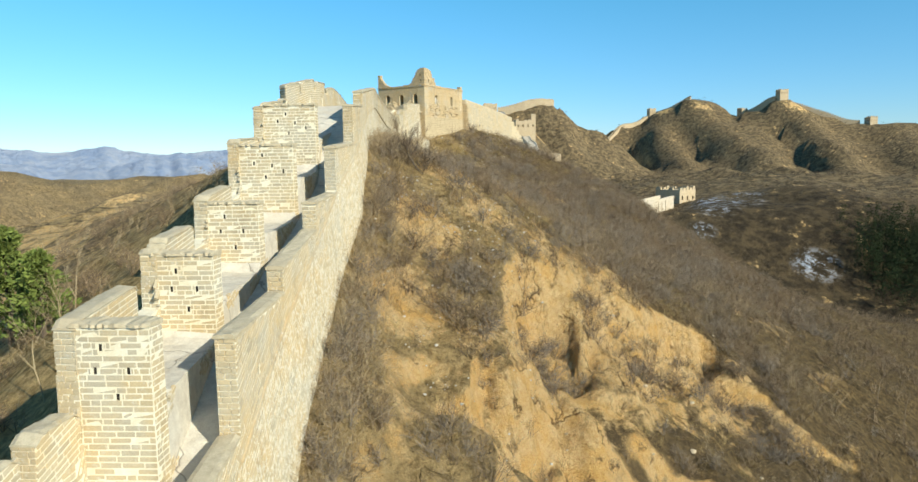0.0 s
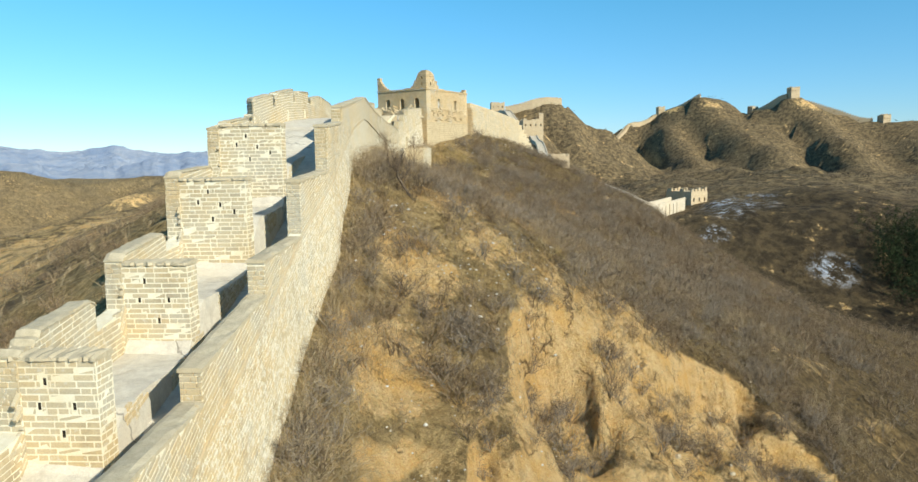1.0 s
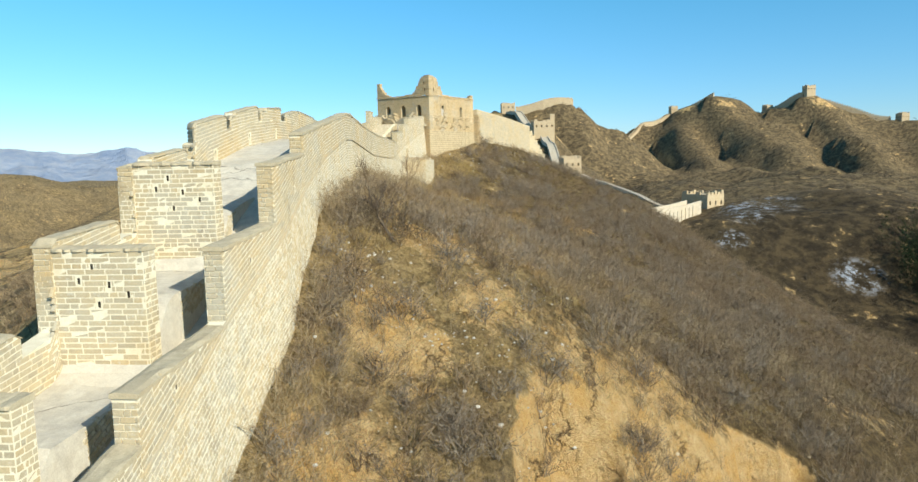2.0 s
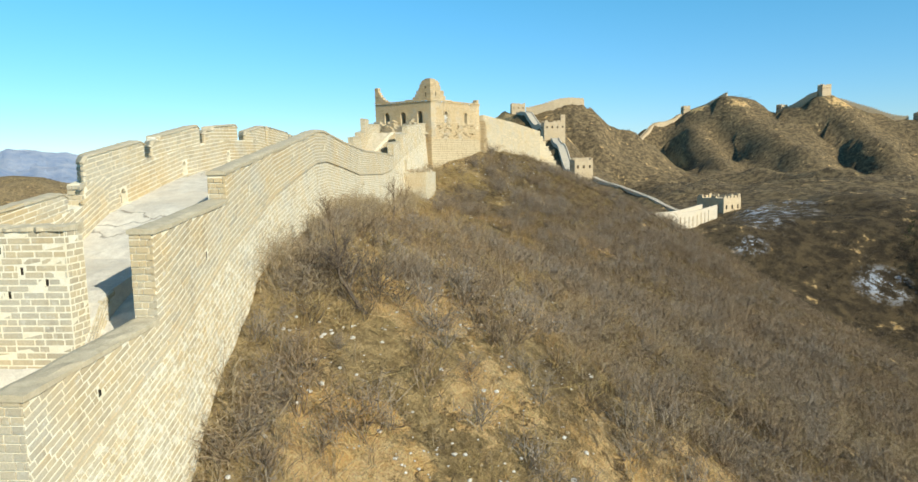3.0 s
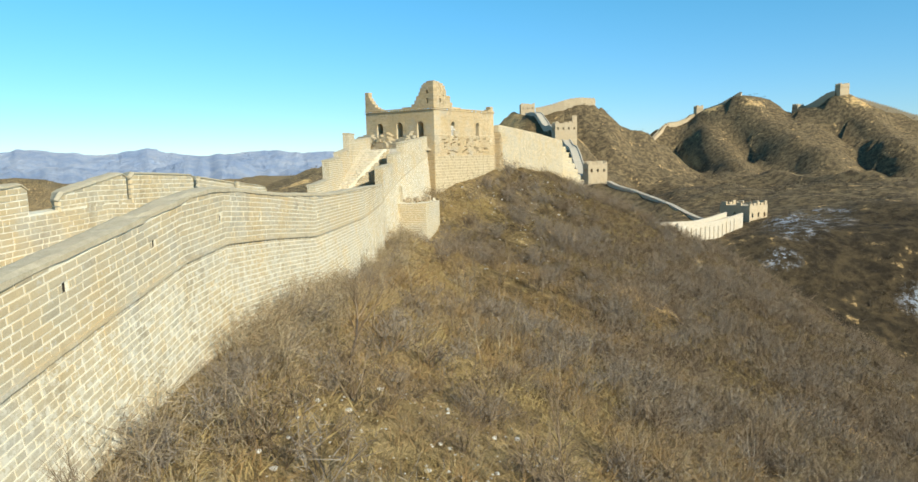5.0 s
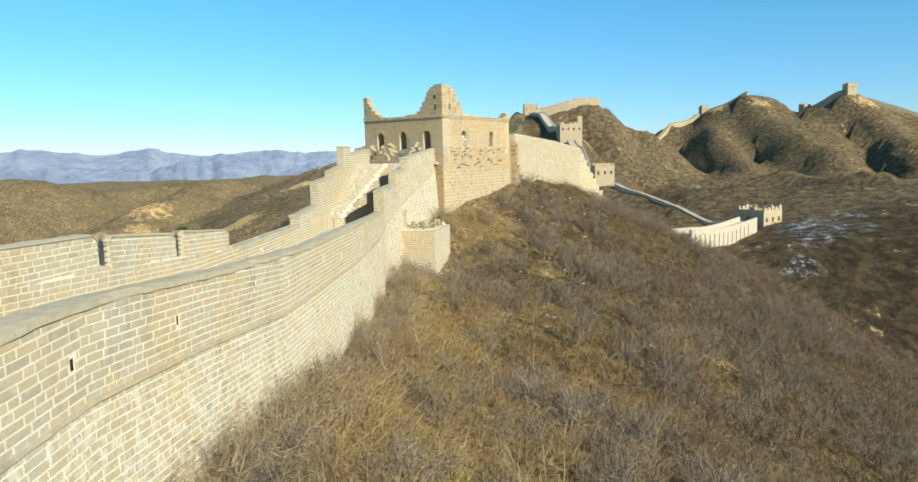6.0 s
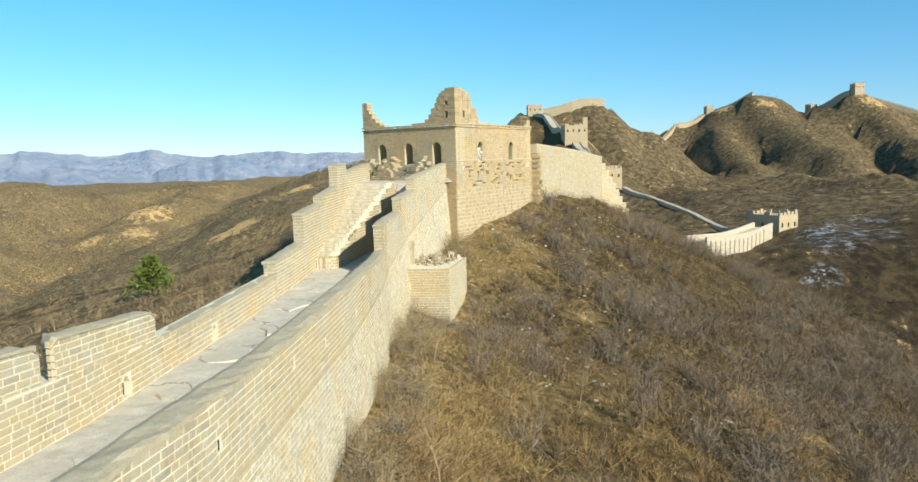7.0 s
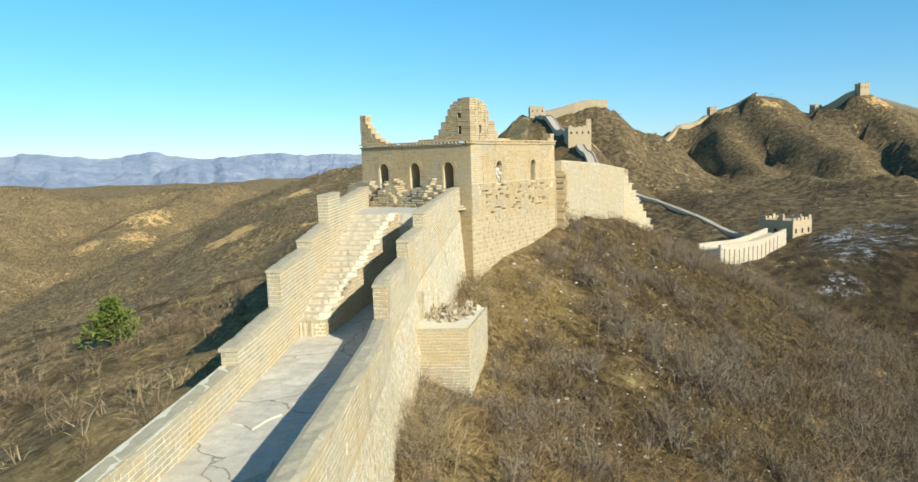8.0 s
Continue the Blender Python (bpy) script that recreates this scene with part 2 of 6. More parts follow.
TAN = [(0.42, 0.365, 0.265), (0.475, 0.405, 0.28), (0.51, 0.43, 0.295), (0.53, 0.445, 0.30), (0.49, 0.425, 0.31), (0.55, 0.46, 0.305), (0.52, 0.415, 0.26)]
BRICK = brick_material("grey_tan_brick", TAN)
BRICK_JOINED = brick_material("grey_tan_brickwork", TAN, True)
BRICK_WASHED = brick_material("lime_washed_brick", TAN, False, (0.66, 0.60, 0.47), 0.49)
WASHED_JOINED = brick_material("lime_washed_brickwork", TAN, True, (0.66, 0.60, 0.47), 0.49)
TOWER_BRICK = brick_material("ochre_brickwork", [(0.45, 0.34, 0.195), (0.53, 0.405, 0.235), (0.58, 0.445, 0.26), (0.50, 0.40, 0.255), (0.61, 0.475, 0.285)], True, (0.60, 0.49, 0.32))
STONE = brick_material("dressed_stone", [(0.36, 0.29, 0.19), (0.46, 0.37, 0.25), (0.52, 0.43, 0.30)], True, (0.55, 0.48, 0.36))
MORTAR = plaster_material("lime_mortar", (0.80, 0.74, 0.60), (0.71, 0.64, 0.49), (0.73, 0.62, 0.43), False, 1.5)
TOWER_MORTAR = plaster_material("ochre_mortar", (0.68, 0.57, 0.39), (0.57, 0.46, 0.29), (0.60, 0.47, 0.28), False, 1.5)
COPING = plaster_material("weathered_coping", (0.57, 0.49, 0.345), (0.43, 0.36, 0.245), (0.50, 0.41, 0.275), False, 1.6)
PLASTER = plaster_material("worn_lime_floor", (0.66, 0.62, 0.54), (0.50, 0.46, 0.39), (0.58, 0.52, 0.42), True)
FAR_WALL = plaster_material("far_masonry", (0.56, 0.45, 0.30), (0.44, 0.34, 0.22), (0.50, 0.38, 0.23), False, 0.3)
PALE_WALL = plaster_material("pale_masonry", (0.62, 0.54, 0.42), (0.48, 0.41, 0.31), (0.56, 0.47, 0.34), False, 0.3)
# near-black colour that stands in for the shade inside openings
PAINTED_SHADE = speckled("painted_shade", (0.02, 0.017, 0.013), (0.05, 0.04, 0.03))
GROUND = ground_material()
TWIG = twig_material("bare_twigs", [(0.055, 0.038, 0.025), (0.19, 0.135, 0.083), (0.34, 0.255, 0.165), (0.12, 0.08, 0.046)], 0.25)
FAR_TWIG = twig_material("dark_scrub", [(0.075, 0.058, 0.04), (0.14, 0.108, 0.075), (0.10, 0.078, 0.052)], 0.15)
STRAW = twig_material("dry_grass", [(0.36, 0.25, 0.0984), (0.5, 0.38, 0.164), (0.28, 0.18, 0.0697), (0.43, 0.31, 0.123)])
RUSSET = twig_material("russet_grass", [(0.22, 0.13, 0.055), (0.36, 0.225, 0.095), (0.44, 0.30, 0.135), (0.16, 0.095, 0.045)], 0.3)
BARK = speckled("dark_bark", (0.075, 0.055, 0.04), (0.17, 0.13, 0.095), 18.0)
NEEDLE = twig_material("pine_needles", [(0.09, 0.125, 0.028), (0.19, 0.23, 0.055), (0.13, 0.165, 0.04)], 0.04)
ROCK = speckled("pale_rubble", (0.44, 0.39, 0.31), (0.74, 0.69, 0.60), 12.0)
STAIR = plaster_material("worn_stair_brick", (0.66, 0.59, 0.46), (0.46, 0.40, 0.29), (0.56, 0.47, 0.33), False, 1.5)
# darker copy of the pine needles, with valley shade put into the colour
SHADE_NEEDLE = twig_material("shade_painted_needles", [(0.018, 0.03, 0.014), (0.04, 0.055, 0.022), (0.028, 0.042, 0.017)], 0.03)
DARK_TWIG = twig_material("dark_twigs", [(0.045, 0.033, 0.024), (0.12, 0.09, 0.06), (0.20, 0.155, 0.105), (0.08, 0.058, 0.04)], 0.1)
GREY_TWIG = twig_material("grey_twigs", [(0.10, 0.08, 0.062), (0.24, 0.195, 0.15), (0.33, 0.275, 0.205), (0.17, 0.13, 0.095)], 0.15)
PALE_TWIG = twig_material("sunlit_dry_brush", [(0.16, 0.118, 0.066), (0.34, 0.26, 0.15), (0.45, 0.355, 0.215), (0.25, 0.17, 0.09)], 0.25)


def fade(t):
    return t * t * (3 - 2 * t)


def vnoise(x, y, seed=0):
    """Smooth value noise, -1 to 1."""
    xi, yi = np.floor(x), np.floor(y)
    fx, fy = fade(x - xi), fade(y - yi)

    def h(i, j):
        n = np.sin(i * 127.1 + j * 311.7 + seed * 74.7) * 43758.5453
        return 2 * (n - np.floor(n)) - 1
    a, b = h(xi, yi), h(xi + 1, yi)
    c, d = h(xi, yi + 1), h(xi + 1, yi + 1)
    return (a + (b - a) * fx) * (1 - fy) + (c + (d - c) * fx) * fy


def fbm(x, y, octaves=4, seed=0):
    total, amp = 0, 1.0
    for k in range(octaves):
        total = total + amp * vnoise(x + 17.3 * k, y - 9.1 * k, seed + k)
        x, y, amp = x * 2.03, y * 2.03, amp * 0.5
    return total


def ridge(x, y, nodes, right, left, round_=1.0):
    """Height of a ridge: crest nodes (x, y, z), slopes to its right and left (seen along the nodes)."""
    best = np.full(np.shape(x), -1e9)
    for (x0, y0, z0), (x1, y1, z1) in zip(nodes, nodes[1:]):
        dx, dy = x1 - x0, y1 - y0
        ll = dx * dx + dy * dy
        s = np.clip(((x - x0) * dx + (y - y0) * dy) / ll, 0, 1)
        px, py = x - x0 - s * dx, y - y0 - s * dy
        d = np.hypot(px, py)
        side = px * dy - py * dx > 0
        k = np.where(side, right, left)
        h = z0 + s * (z1 - z0) - k * (np.sqrt(d * d + round_ * round_) - round_)
        best = np.maximum(best, h)
    return best


def smax(a, b, k):
    m = np.maximum(a, b)
    return m + k * np.log(np.exp((a - m) / k) + np.exp((b - m) / k))


def bump(x, y, cx, cy, r, h, ry=None, turn=0.0):
    c, s = np.cos(turn), np.sin(turn)
    u, v = (x - cx) * c + (y - cy) * s, -(x - cx) * s + (y - cy) * c
    return h * np.exp(-(u / r) ** 2 - (v / (ry or r)) ** 2)


CREST = [(-4.6, -40, -20), (-4.6, 0, 3.6), (-4.7, 11.6, 11.0), (-4.8, 16, 13.9), (-5.2, 22.8, 17.6), (-5.6, 28, 20.0), (-5.9, 33, 20.8),
         (-6.8, 41, 21.5), (-7.8, 50, 20.9), (-8.3, 58, 20.4), (-8.2, 66, 20.5), (-7, 75, 22.4), (-3, 84, 24.3), (1, 92, 23.4), (5, 100, 20.9), (10, 112, 18)]
EAST_SLOPE = [(0, 0.74), (22, 0.76), (28, 0.72), (34, 0.60), (42, 0.49), (54, 0.40), (62, 0.345), (75, 0.345), (82, 0.40), (90, 0.47), (100, 0.52), (112, 0.56)]
VALLEY_RIDGE = [(10, 112, 17), (18, 145, 11.0), (28, 176, 7.8), (35, 193, 5.0), (46, 208, 3.4), (60, 228, 2.0)]
HILL_RIDGE = [(60, 228, 2.0), (54, 240, 2.0), (49.4, 252, 6.8), (44.5, 268, 10.6), (39, 282, 13.8), (32, 295, 16.0), (27, 303, 15.0), (23, 350, 26), (22, 398, 37.5), (3, 527, 59)]
PEAK_RIDGE = [(-60, 560, 28), (3, 530, 61), (40, 530, 63), (48, 531, 60), (60, 543, 51), (71, 556, 43), (96, 640, 38), (130, 675, 53), (161, 691, 65), (176, 676, 71.5), (192, 665, 75), (204, 667, 74), (214, 670, 67.5), (224, 672, 60), (240, 650, 62), (252, 641, 68), (262, 632, 71), (276, 624, 68.5), (292, 617, 63), (320, 602, 54), (420, 570, 48), (600, 560, 46), (900, 700, 40)]
SPURS = [
    [(192, 665, 73), (200, 610, 58), (204, 550, 36), (202, 470, 12)],
    [(262, 632, 69), (266, 590, 52), (258, 520, 30), (236, 440, 6)],
    [(330, 600, 53), (322, 540, 38), (300, 450, 14)],
    [(48, 531, 59), (54, 490, 36), (58, 430, 9)],
    [(161, 691, 63), (152, 620, 42), (150, 540, 20), (150, 480, 8)],
    [(96, 640, 38), (104, 570, 24), (112, 490, 9)],
]
WEST = [
    [(-9, 67, 20.3), (-22, 72, 17.6), (-38, 69, 15.4), (-62, 66, 9), (-120, 70, -20)],
    [(-6, 90, 22), (-30, 140, 8), (-40, 250, 24), (-70, 350, 30), (-101, 434, 27), (-133, 477, 22), (-221, 640, 11), (-246, 649, 9.5), (-291, 629, 14), (-356, 592, 5), (-391, 568, 20), (-419, 546, 22), (-520, 500, 10), (-800, 400, 0)],
    [(-291, 629, 14), (-275, 500, -2), (-235, 400, -32)],
    [(-101, 434, 27), (-130, 380, 8), (-150, 300, -26)],
    [(-391, 568, 20), (-350, 440, -8), (-300, 330, -36)],
]


def ground(x, y):
    """Height of the ground."""
    x, y = np.asarray(x, float), np.asarray(y, float)
    # floors of the valleys
    w = 1 / (1 + np.exp(np.clip(-(x - 20) / 14.0, -60, 60)))
    floor_e = 10 + 3.0 * fbm(x / 45, y / 45, 3, 5) + 0.012 * np.maximum(y - 250, 0)
    cut = 1 / (1 + np.exp(np.clip((y - 185 + 0.1 * (x - 60)) / 9.0, -60, 60)))
    floor_e = floor_e - 26 * cut
    floor_w = -40 + 7 * fbm(x / 120, y / 120, 3, 6)
    base = floor_e * w + floor_w * (1 - w)
    cy = [n[1] for n in CREST]
    xc, zc = np.interp(y, cy, [n[0] for n in CREST]), np.interp(y, cy, [n[2] for n in CREST])
    d = np.where(x > xc, np.maximum(x - xc - 1.2, 0), np.maximum(xc - x - 1.6, 0))
    k = np.where(x > xc, np.interp(y, *zip(*EAST_SLOPE)), np.interp(y, (30, 57), (0.55, 0.23)))
    # higher ground against the west side of the wall
    lee = np.where(x > xc, 0.0, 1.0) * np.interp(y, (-10, 8, 20, 26, 50, 58, 70, 80), (2.8, 2.8, 1.6, 0.3, 1.2, 2.3, 2.2, 0.0)) * np.clip((d - 0.1) / 0.5, 0, 1) * np.exp(-d / 16.0)
    own = zc + lee - k * (np.sqrt(d * d + 0.5) - 0.7) - 0.5 * np.maximum(y - 112, 0) - 0.9 * np.maximum(-40 - y, 0)
    z = smax(own, base, 1.5)
    z = smax(z, ridge(x, y, VALLEY_RIDGE, 0.60, 0.40, 3.0), 1.2)
    z = smax(z, ridge(x, y, HILL_RIDGE, 0.72, 0.45, 3.0), 1.2)
    big = ridge(x, y, PEAK_RIDGE, 0.92, 0.6, 8.0)
    for k, sp in enumerate(SPURS):
        big = np.maximum(big, ridge(x, y, sp, 0.95, 0.5, 4.0))
    z = smax(z, big, 2.0)
    for k, sp in enumerate(WEST):
        z = smax(z, ridge(x, y, sp, 0.34 + 0.05 * (k > 0), 0.34 + 0.05 * (k > 0), 4.0) - 1.2 * np.maximum(x + 9, 0), 1.0)
    # the eroded spur below the wall, the dip past the long slope
    z = z - bump(x, y, 38, 83, 15, 5.0, 17) - bump(x, y, -4.3, 67.6, 2.6, 0.5) - bump(x, y, -1.7, 24.0, 2.2, 1.4, 5.5) + bump(x, y, 2, 33, 6, 1.3, 5) + bump(x, y, 4.5, 66, 7, 0.8)
    # earth face broken by runnels: an upper lip and lower outcrops
    across, down = (x + 0.72 * y) / 1.232, (y - 0.72 * x) / 1.232
    runnel = 1 - 2 * np.abs(fbm(across / 1.5, down / 7.0, 3, 13))
    ragged = fbm(x / 1.6, y / 1.6, 4, 23)
    edge = down - (21.9 - 1.5 * fade(np.clip((x - 3.2) / 3.0, 0, 1)) + 1.7 * fbm(across / 4.0, down / 9.0, 2, 11) + 0.5 * runnel + 0.25 * ragged)
    reach = np.clip((x - 1.2 + 2.6 * fbm(x / 2.6, y / 2.6, 3, 59)) / 1.6, 0, 1) * np.clip((13.5 - x) / 4.0, 0, 1)
    lip = 1 / (1 + np.exp(np.clip(edge / 0.22, -60, 60)))
    crag = np.clip(0.8 + 0.85 * fbm(x / 3.4, y / 3.4, 3, 51), 0.2, 1.4)
    z = z - 2.3 * crag * lip * reach * np.exp(np.minimum(edge, 0) / 12.0)
    low = edge + 3.6 + 1.8 * fbm(across / 2.6, down / 5.0, 3, 17) + 0.4 * runnel
    lip2 = 1 / (1 + np.exp(np.clip(low / 0.2, -60, 60)))
    where = np.clip(0.35 + 1.6 * fbm(across / 4.0, down / 3.5, 2, 19), 0, 1) * np.clip((x + 2.5) / 2.5, 0, 1) * np.clip((19 - x) / 4.0, 0, 1)
    z = z - 1.5 * lip2 * where
    face = lip * reach * np.exp(np.minimum(edge, 0) / 3.0) + 0.8 * lip2 * where * np.exp(np.minimum(low, 0) / 2.0)
    z = z + face * (0.34 * runnel + 0.34 * ragged + 0.16 * fbm(x / 0.45, y / 0.45, 2, 53))
    # broken into ledges
    tier = 0.95 + 0.0 * z
    lift = z + 0.5 * fbm(x / 2.1, y / 2.1, 3, 57)
    part_ = lift / tier - np.floor(lift / tier)
    z = z + np.clip(face, 0, 1) * tier * 0.55 * (np.clip((part_ - 0.3) / 0.4, 0, 1) - part_)
    # roughness growing with distance
    far = np.clip((np.hypot(x, y - 40) - 40) / 300, 0, 1)
    z = z + 0.22 * fbm(x / 2.6, y / 2.6, 3, 21) + far * (3.0 * fbm(x / 38, y / 38, 4, 31) + 0.8 * fbm(x / 11, y / 11, 3, 33) - 2.6 * np.abs(fbm(x / 30, y / 55, 3, 37)) - np.clip((y - 330) / 150, 0, 1) * 7.0 * np.abs(fbm(x / 62 + y / 200, y / 150, 3, 39)))
    flank = np.clip((y - 300) / 120, 0, 1) * np.clip((60 - z) / 22, 0, 1) * np.clip((x - 20) / 40, 0, 1) * np.clip((340 - x) / 60, 0, 1)
    wander = 14 * fbm(x / 90, y / 90, 2, 83)
    z = z - flank * (11.0 * np.abs(fbm((x + wander) / 46, y / 210, 2, 81)) + 3.5 * np.abs(fbm((x + wander) / 15, y / 60, 2, 85)) - 3.0)
    west = np.clip((-20 - x) / 30, 0, 1)
    z = z - west * (2.2 * np.abs(fbm(x / 22, y / 30, 4, 63)) - 0.5)
    # broken rock on the far summits
    z = z + np.clip((y - 480) / 60, 0, 1) * np.clip((z - 40) / 15, 0, 1) * 2.5 * fbm(x / 9, y / 9, 3, 67)
    return z


# ---- mesh helpers ----
def thing(name, where, label, category, group="", kind=""):
    ob = new(name)
    ob.location = where
    return tagged(ob, label, category, group, kind)


def array_mesh(name, verts, faces, mat, smooth=False):
    """A mesh from arrays; all faces have the same number of corners."""
    verts, faces = np.asarray(verts, float), np.asarray(faces, np.int32)
    me = bpy.data.meshes.new(name)
    me.vertices.add(len(verts))
    me.vertices.foreach_set("co", verts.ravel())
    n = faces.shape[1]
    me.loops.add(faces.size)
    me.loops.foreach_set("vertex_index", faces.ravel())
    me.polygons.add(len(faces))
    me.polygons.foreach_set("loop_start", np.arange(0, faces.size, n, dtype=np.int32))
    me.update(calc_edges=True)
    me.polygons.foreach_set("use_smooth", [smooth] * len(faces))
    me.materials.append(mat)
    return me


def under(ob, parent):
    """Parent ob, whose mesh is in world coordinates, to parent."""
    if parent is not None:
        ob.parent = parent
        ob.matrix_parent_inverse = parent.matrix_basis.inverted()
    return ob


def link(name, me, parent=None, label="", kind=""):
    ob = under(new(name, me), parent)
    return tagged(ob, label, kind=kind)


def part(name, bm, mat, parent, label="", smooth=False):
    bmesh.ops.recalc_face_normals(bm, faces=bm.faces)
    me = bpy.data.meshes.new(name)
    bm.to_mesh(me)
    bm.free()
    if smooth:
        me.polygons.foreach_set("use_smooth", [True] * len(me.polygons))
    me.materials.append(mat)
    return link(name, me, parent, label)


def prism(bm, corners, z0, z1, jag=0.0, taper=0.0):
    """An upright block on a plan of corners; jag roughens the top, taper draws the top in."""
    mx, my = sum(c[0] for c in corners) / len(corners), sum(c[1] for c in corners) / len(corners)
    lo = [bm.verts.new((x, y, z0)) for x, y in corners]
    hi = [bm.verts.new((x + (mx - x) * taper, y + (my - y) * taper, z1 + random.uniform(-jag, jag))) for x, y in corners]
    n = len(corners)
    bm.faces.new(lo[::-1])
    bm.faces.new(hi)
    for i in range(n):
        bm.faces.new((lo[i], lo[(i + 1) % n], hi[(i + 1) % n], hi[i]))


def slab(name, parent, mat, us, vs, holes, P, label="", smooth=False):
    """A slab with openings: P(u, v, w) maps length, height and depth (0 or 1) to a place; holes are (u0, u1, v0, v1)."""
    us = sorted(set(list(us) + [h[0] for h in holes] + [h[1] for h in holes]))
    vs = sorted(set(list(vs) + [h[2] for h in holes] + [h[3] for h in holes]))
    nu, nv = len(us) - 1, len(vs) - 1
    solid = [[not any(h[0] < (us[i] + us[i + 1]) / 2 < h[1] and h[2] < (vs[j] + vs[j + 1]) / 2 < h[3] for h in holes) for j in range(nv)] for i in range(nu)]
    bm, grid = bmesh.new(), {}

    def vert(i, j, w):
        if (i, j, w) not in grid:
            grid[i, j, w] = bm.verts.new(P(us[i], vs[j], w))
        return grid[i, j, w]
    for i in range(nu):
        for j in range(nv):
            if not solid[i][j]:
                continue
            for w in (0, 1):
                bm.faces.new((vert(i, j, w), vert(i + 1, j, w), vert(i + 1, j + 1, w), vert(i, j + 1, w)))
            for di, dj, a, b in ((-1, 0, (i, j), (i, j + 1)), (1, 0, (i + 1, j), (i + 1, j + 1)), (0, -1, (i, j), (i + 1, j)), (0, 1, (i, j + 1), (i + 1, j + 1))):
                ii, jj = i + di, j + dj
                if not (0 <= ii < nu and 0 <= jj < nv and solid[ii][jj]):
                    bm.faces.new((vert(*a, 0), vert(*b, 0), vert(*b, 1), vert(*a, 1)))
    return part(name, bm, mat, parent, label, smooth)


def arch(u, v0, v1, width, n=8):
    """Openings that together form an arched one."""
    r, out = width / 2, []
    for k in range(n):
        a, b = u - r + width * k / n, u - r + width * (k + 1) / n
        m = (a + b) / 2 - u
        out.append((a, b, v0, v1 - r + math.sqrt(max(0, r * r - m * m))))
    return out


# ---- bricks ----
def brick_shape(seed, tilt=1.0):
    """A brick 1 long, 1 high and 1 deep, worn at the corners: front towards +z, open at the back."""
    rng = random.Random(seed)
    v = []
    for z, inset in ((-1.0, 0.0), (-0.12, 0.0), (0.0, 1.0)):
        for x, y in ((-0.5, -0.5), (0.5, -0.5), (0.5, 0.5), (-0.5, 0.5)):
            jx, jy = rng.uniform(0.0, 0.012), rng.uniform(0.0, 0.05)
            v.append((x * (1 - 2 * inset * (jx + 0.008)), y * (1 - 2 * inset * (jy + 0.012)), z + inset * tilt * rng.uniform(-0.05, 0.04)))
    f = [(8, 9, 10, 11)]
    for o in (0, 4):
        for k in range(4):
            f.append((o + k, o + (k + 1) % 4, o + 4 + (k + 1) % 4, o + 4 + k))
    return np.array(v), np.array(f)


SHAPES = [brick_shape(k) for k in range(9)]
FLAT = [brick_shape(k, 0.2) for k in range(9)]
BRICK_MESHES = [array_mesh("brick", v, f, BRICK) for v, f in SHAPES]
WASHED_MESHES = [array_mesh("brick", v, f, BRICK_WASHED) for v, f in SHAPES]


def brick_matrices(surface, length, height, course, blen, rng, skip=None, joint=0.02, proud=0.003, u_start=0.0, rough=1.0):
    """Matrices of the bricks of a wall face. surface(u, h): place, along, up and outward at length u and height h."""
    out = []
    tallest = max(height(u_start + length * i / 200) for i in range(201))

    def lay(a, b, h):
        """A brick from a to b, or what remains of it beside an opening."""
        mid = (a + b) / 2
        if b - a < 0.03 or h > height(mid):
            return
        if skip is not None and skip(mid, h, b - a):
            if b - a > 0.065:
                lay(a, mid, h)
                lay(mid, b, h)
            return
        p, along, up, n = surface(mid, h)
        m = np.eye(4)
        m[:3, 0] = along * ((b - a) / max(up[2], 0.5) - joint)
        m[:3, 1] = up * (course * up[2] - joint) * rng.uniform(0.94, 1.04)
        m[:3, 2] = n * 0.06
        m[:3, 3] = p + n * (proud + rough * rng.uniform(-0.003, 0.005))
        out.append(m)
    for r in range(int(tallest / course) + 1):
        h = (r + 0.5) * course
        u = u_start - rng.uniform(0, 0.3) - (blen / 2 if r % 2 else 0)
        while u < u_start + length:
            one = blen * (0.5 if rng.random() < 0.28 else rng.uniform(0.85, 1.15))
            lay(max(u, u_start), min(u + one, u_start + length), h)
            u += one
    return out


def lay_bricks(parent, mats, singles=300, joined=BRICK_JOINED, rest="brickwork", shapes=SHAPES, meshes=BRICK_MESHES):
    """Bricks as parts of their own, those past the limit joined into one part."""
    inv = parent.matrix_basis.inverted()
    for k, m in enumerate(mats[:singles]):
        ob = new("brick", meshes[(k * 7 + 3) % len(meshes)])
        ob.parent = parent
        ob.matrix_basis = inv @ Matrix(m.tolist())
    if len(mats) > singles:
        vs, fs, o = [], [], 0
        for k, m in enumerate(mats[singles:]):
            v, f = shapes[(k * 5 + 1) % len(shapes)]
            vs.append(v @ m[:3, :3].T + m[:3, 3])
            fs.append(f + o)
            o += len(v)
        link(rest, array_mesh(rest, np.concatenate(vs), np.concatenate(fs), joined), parent, kind="stuff")


def unit(v):
    v = np.asarray(v, float)
    return v / np.linalg.norm(v)


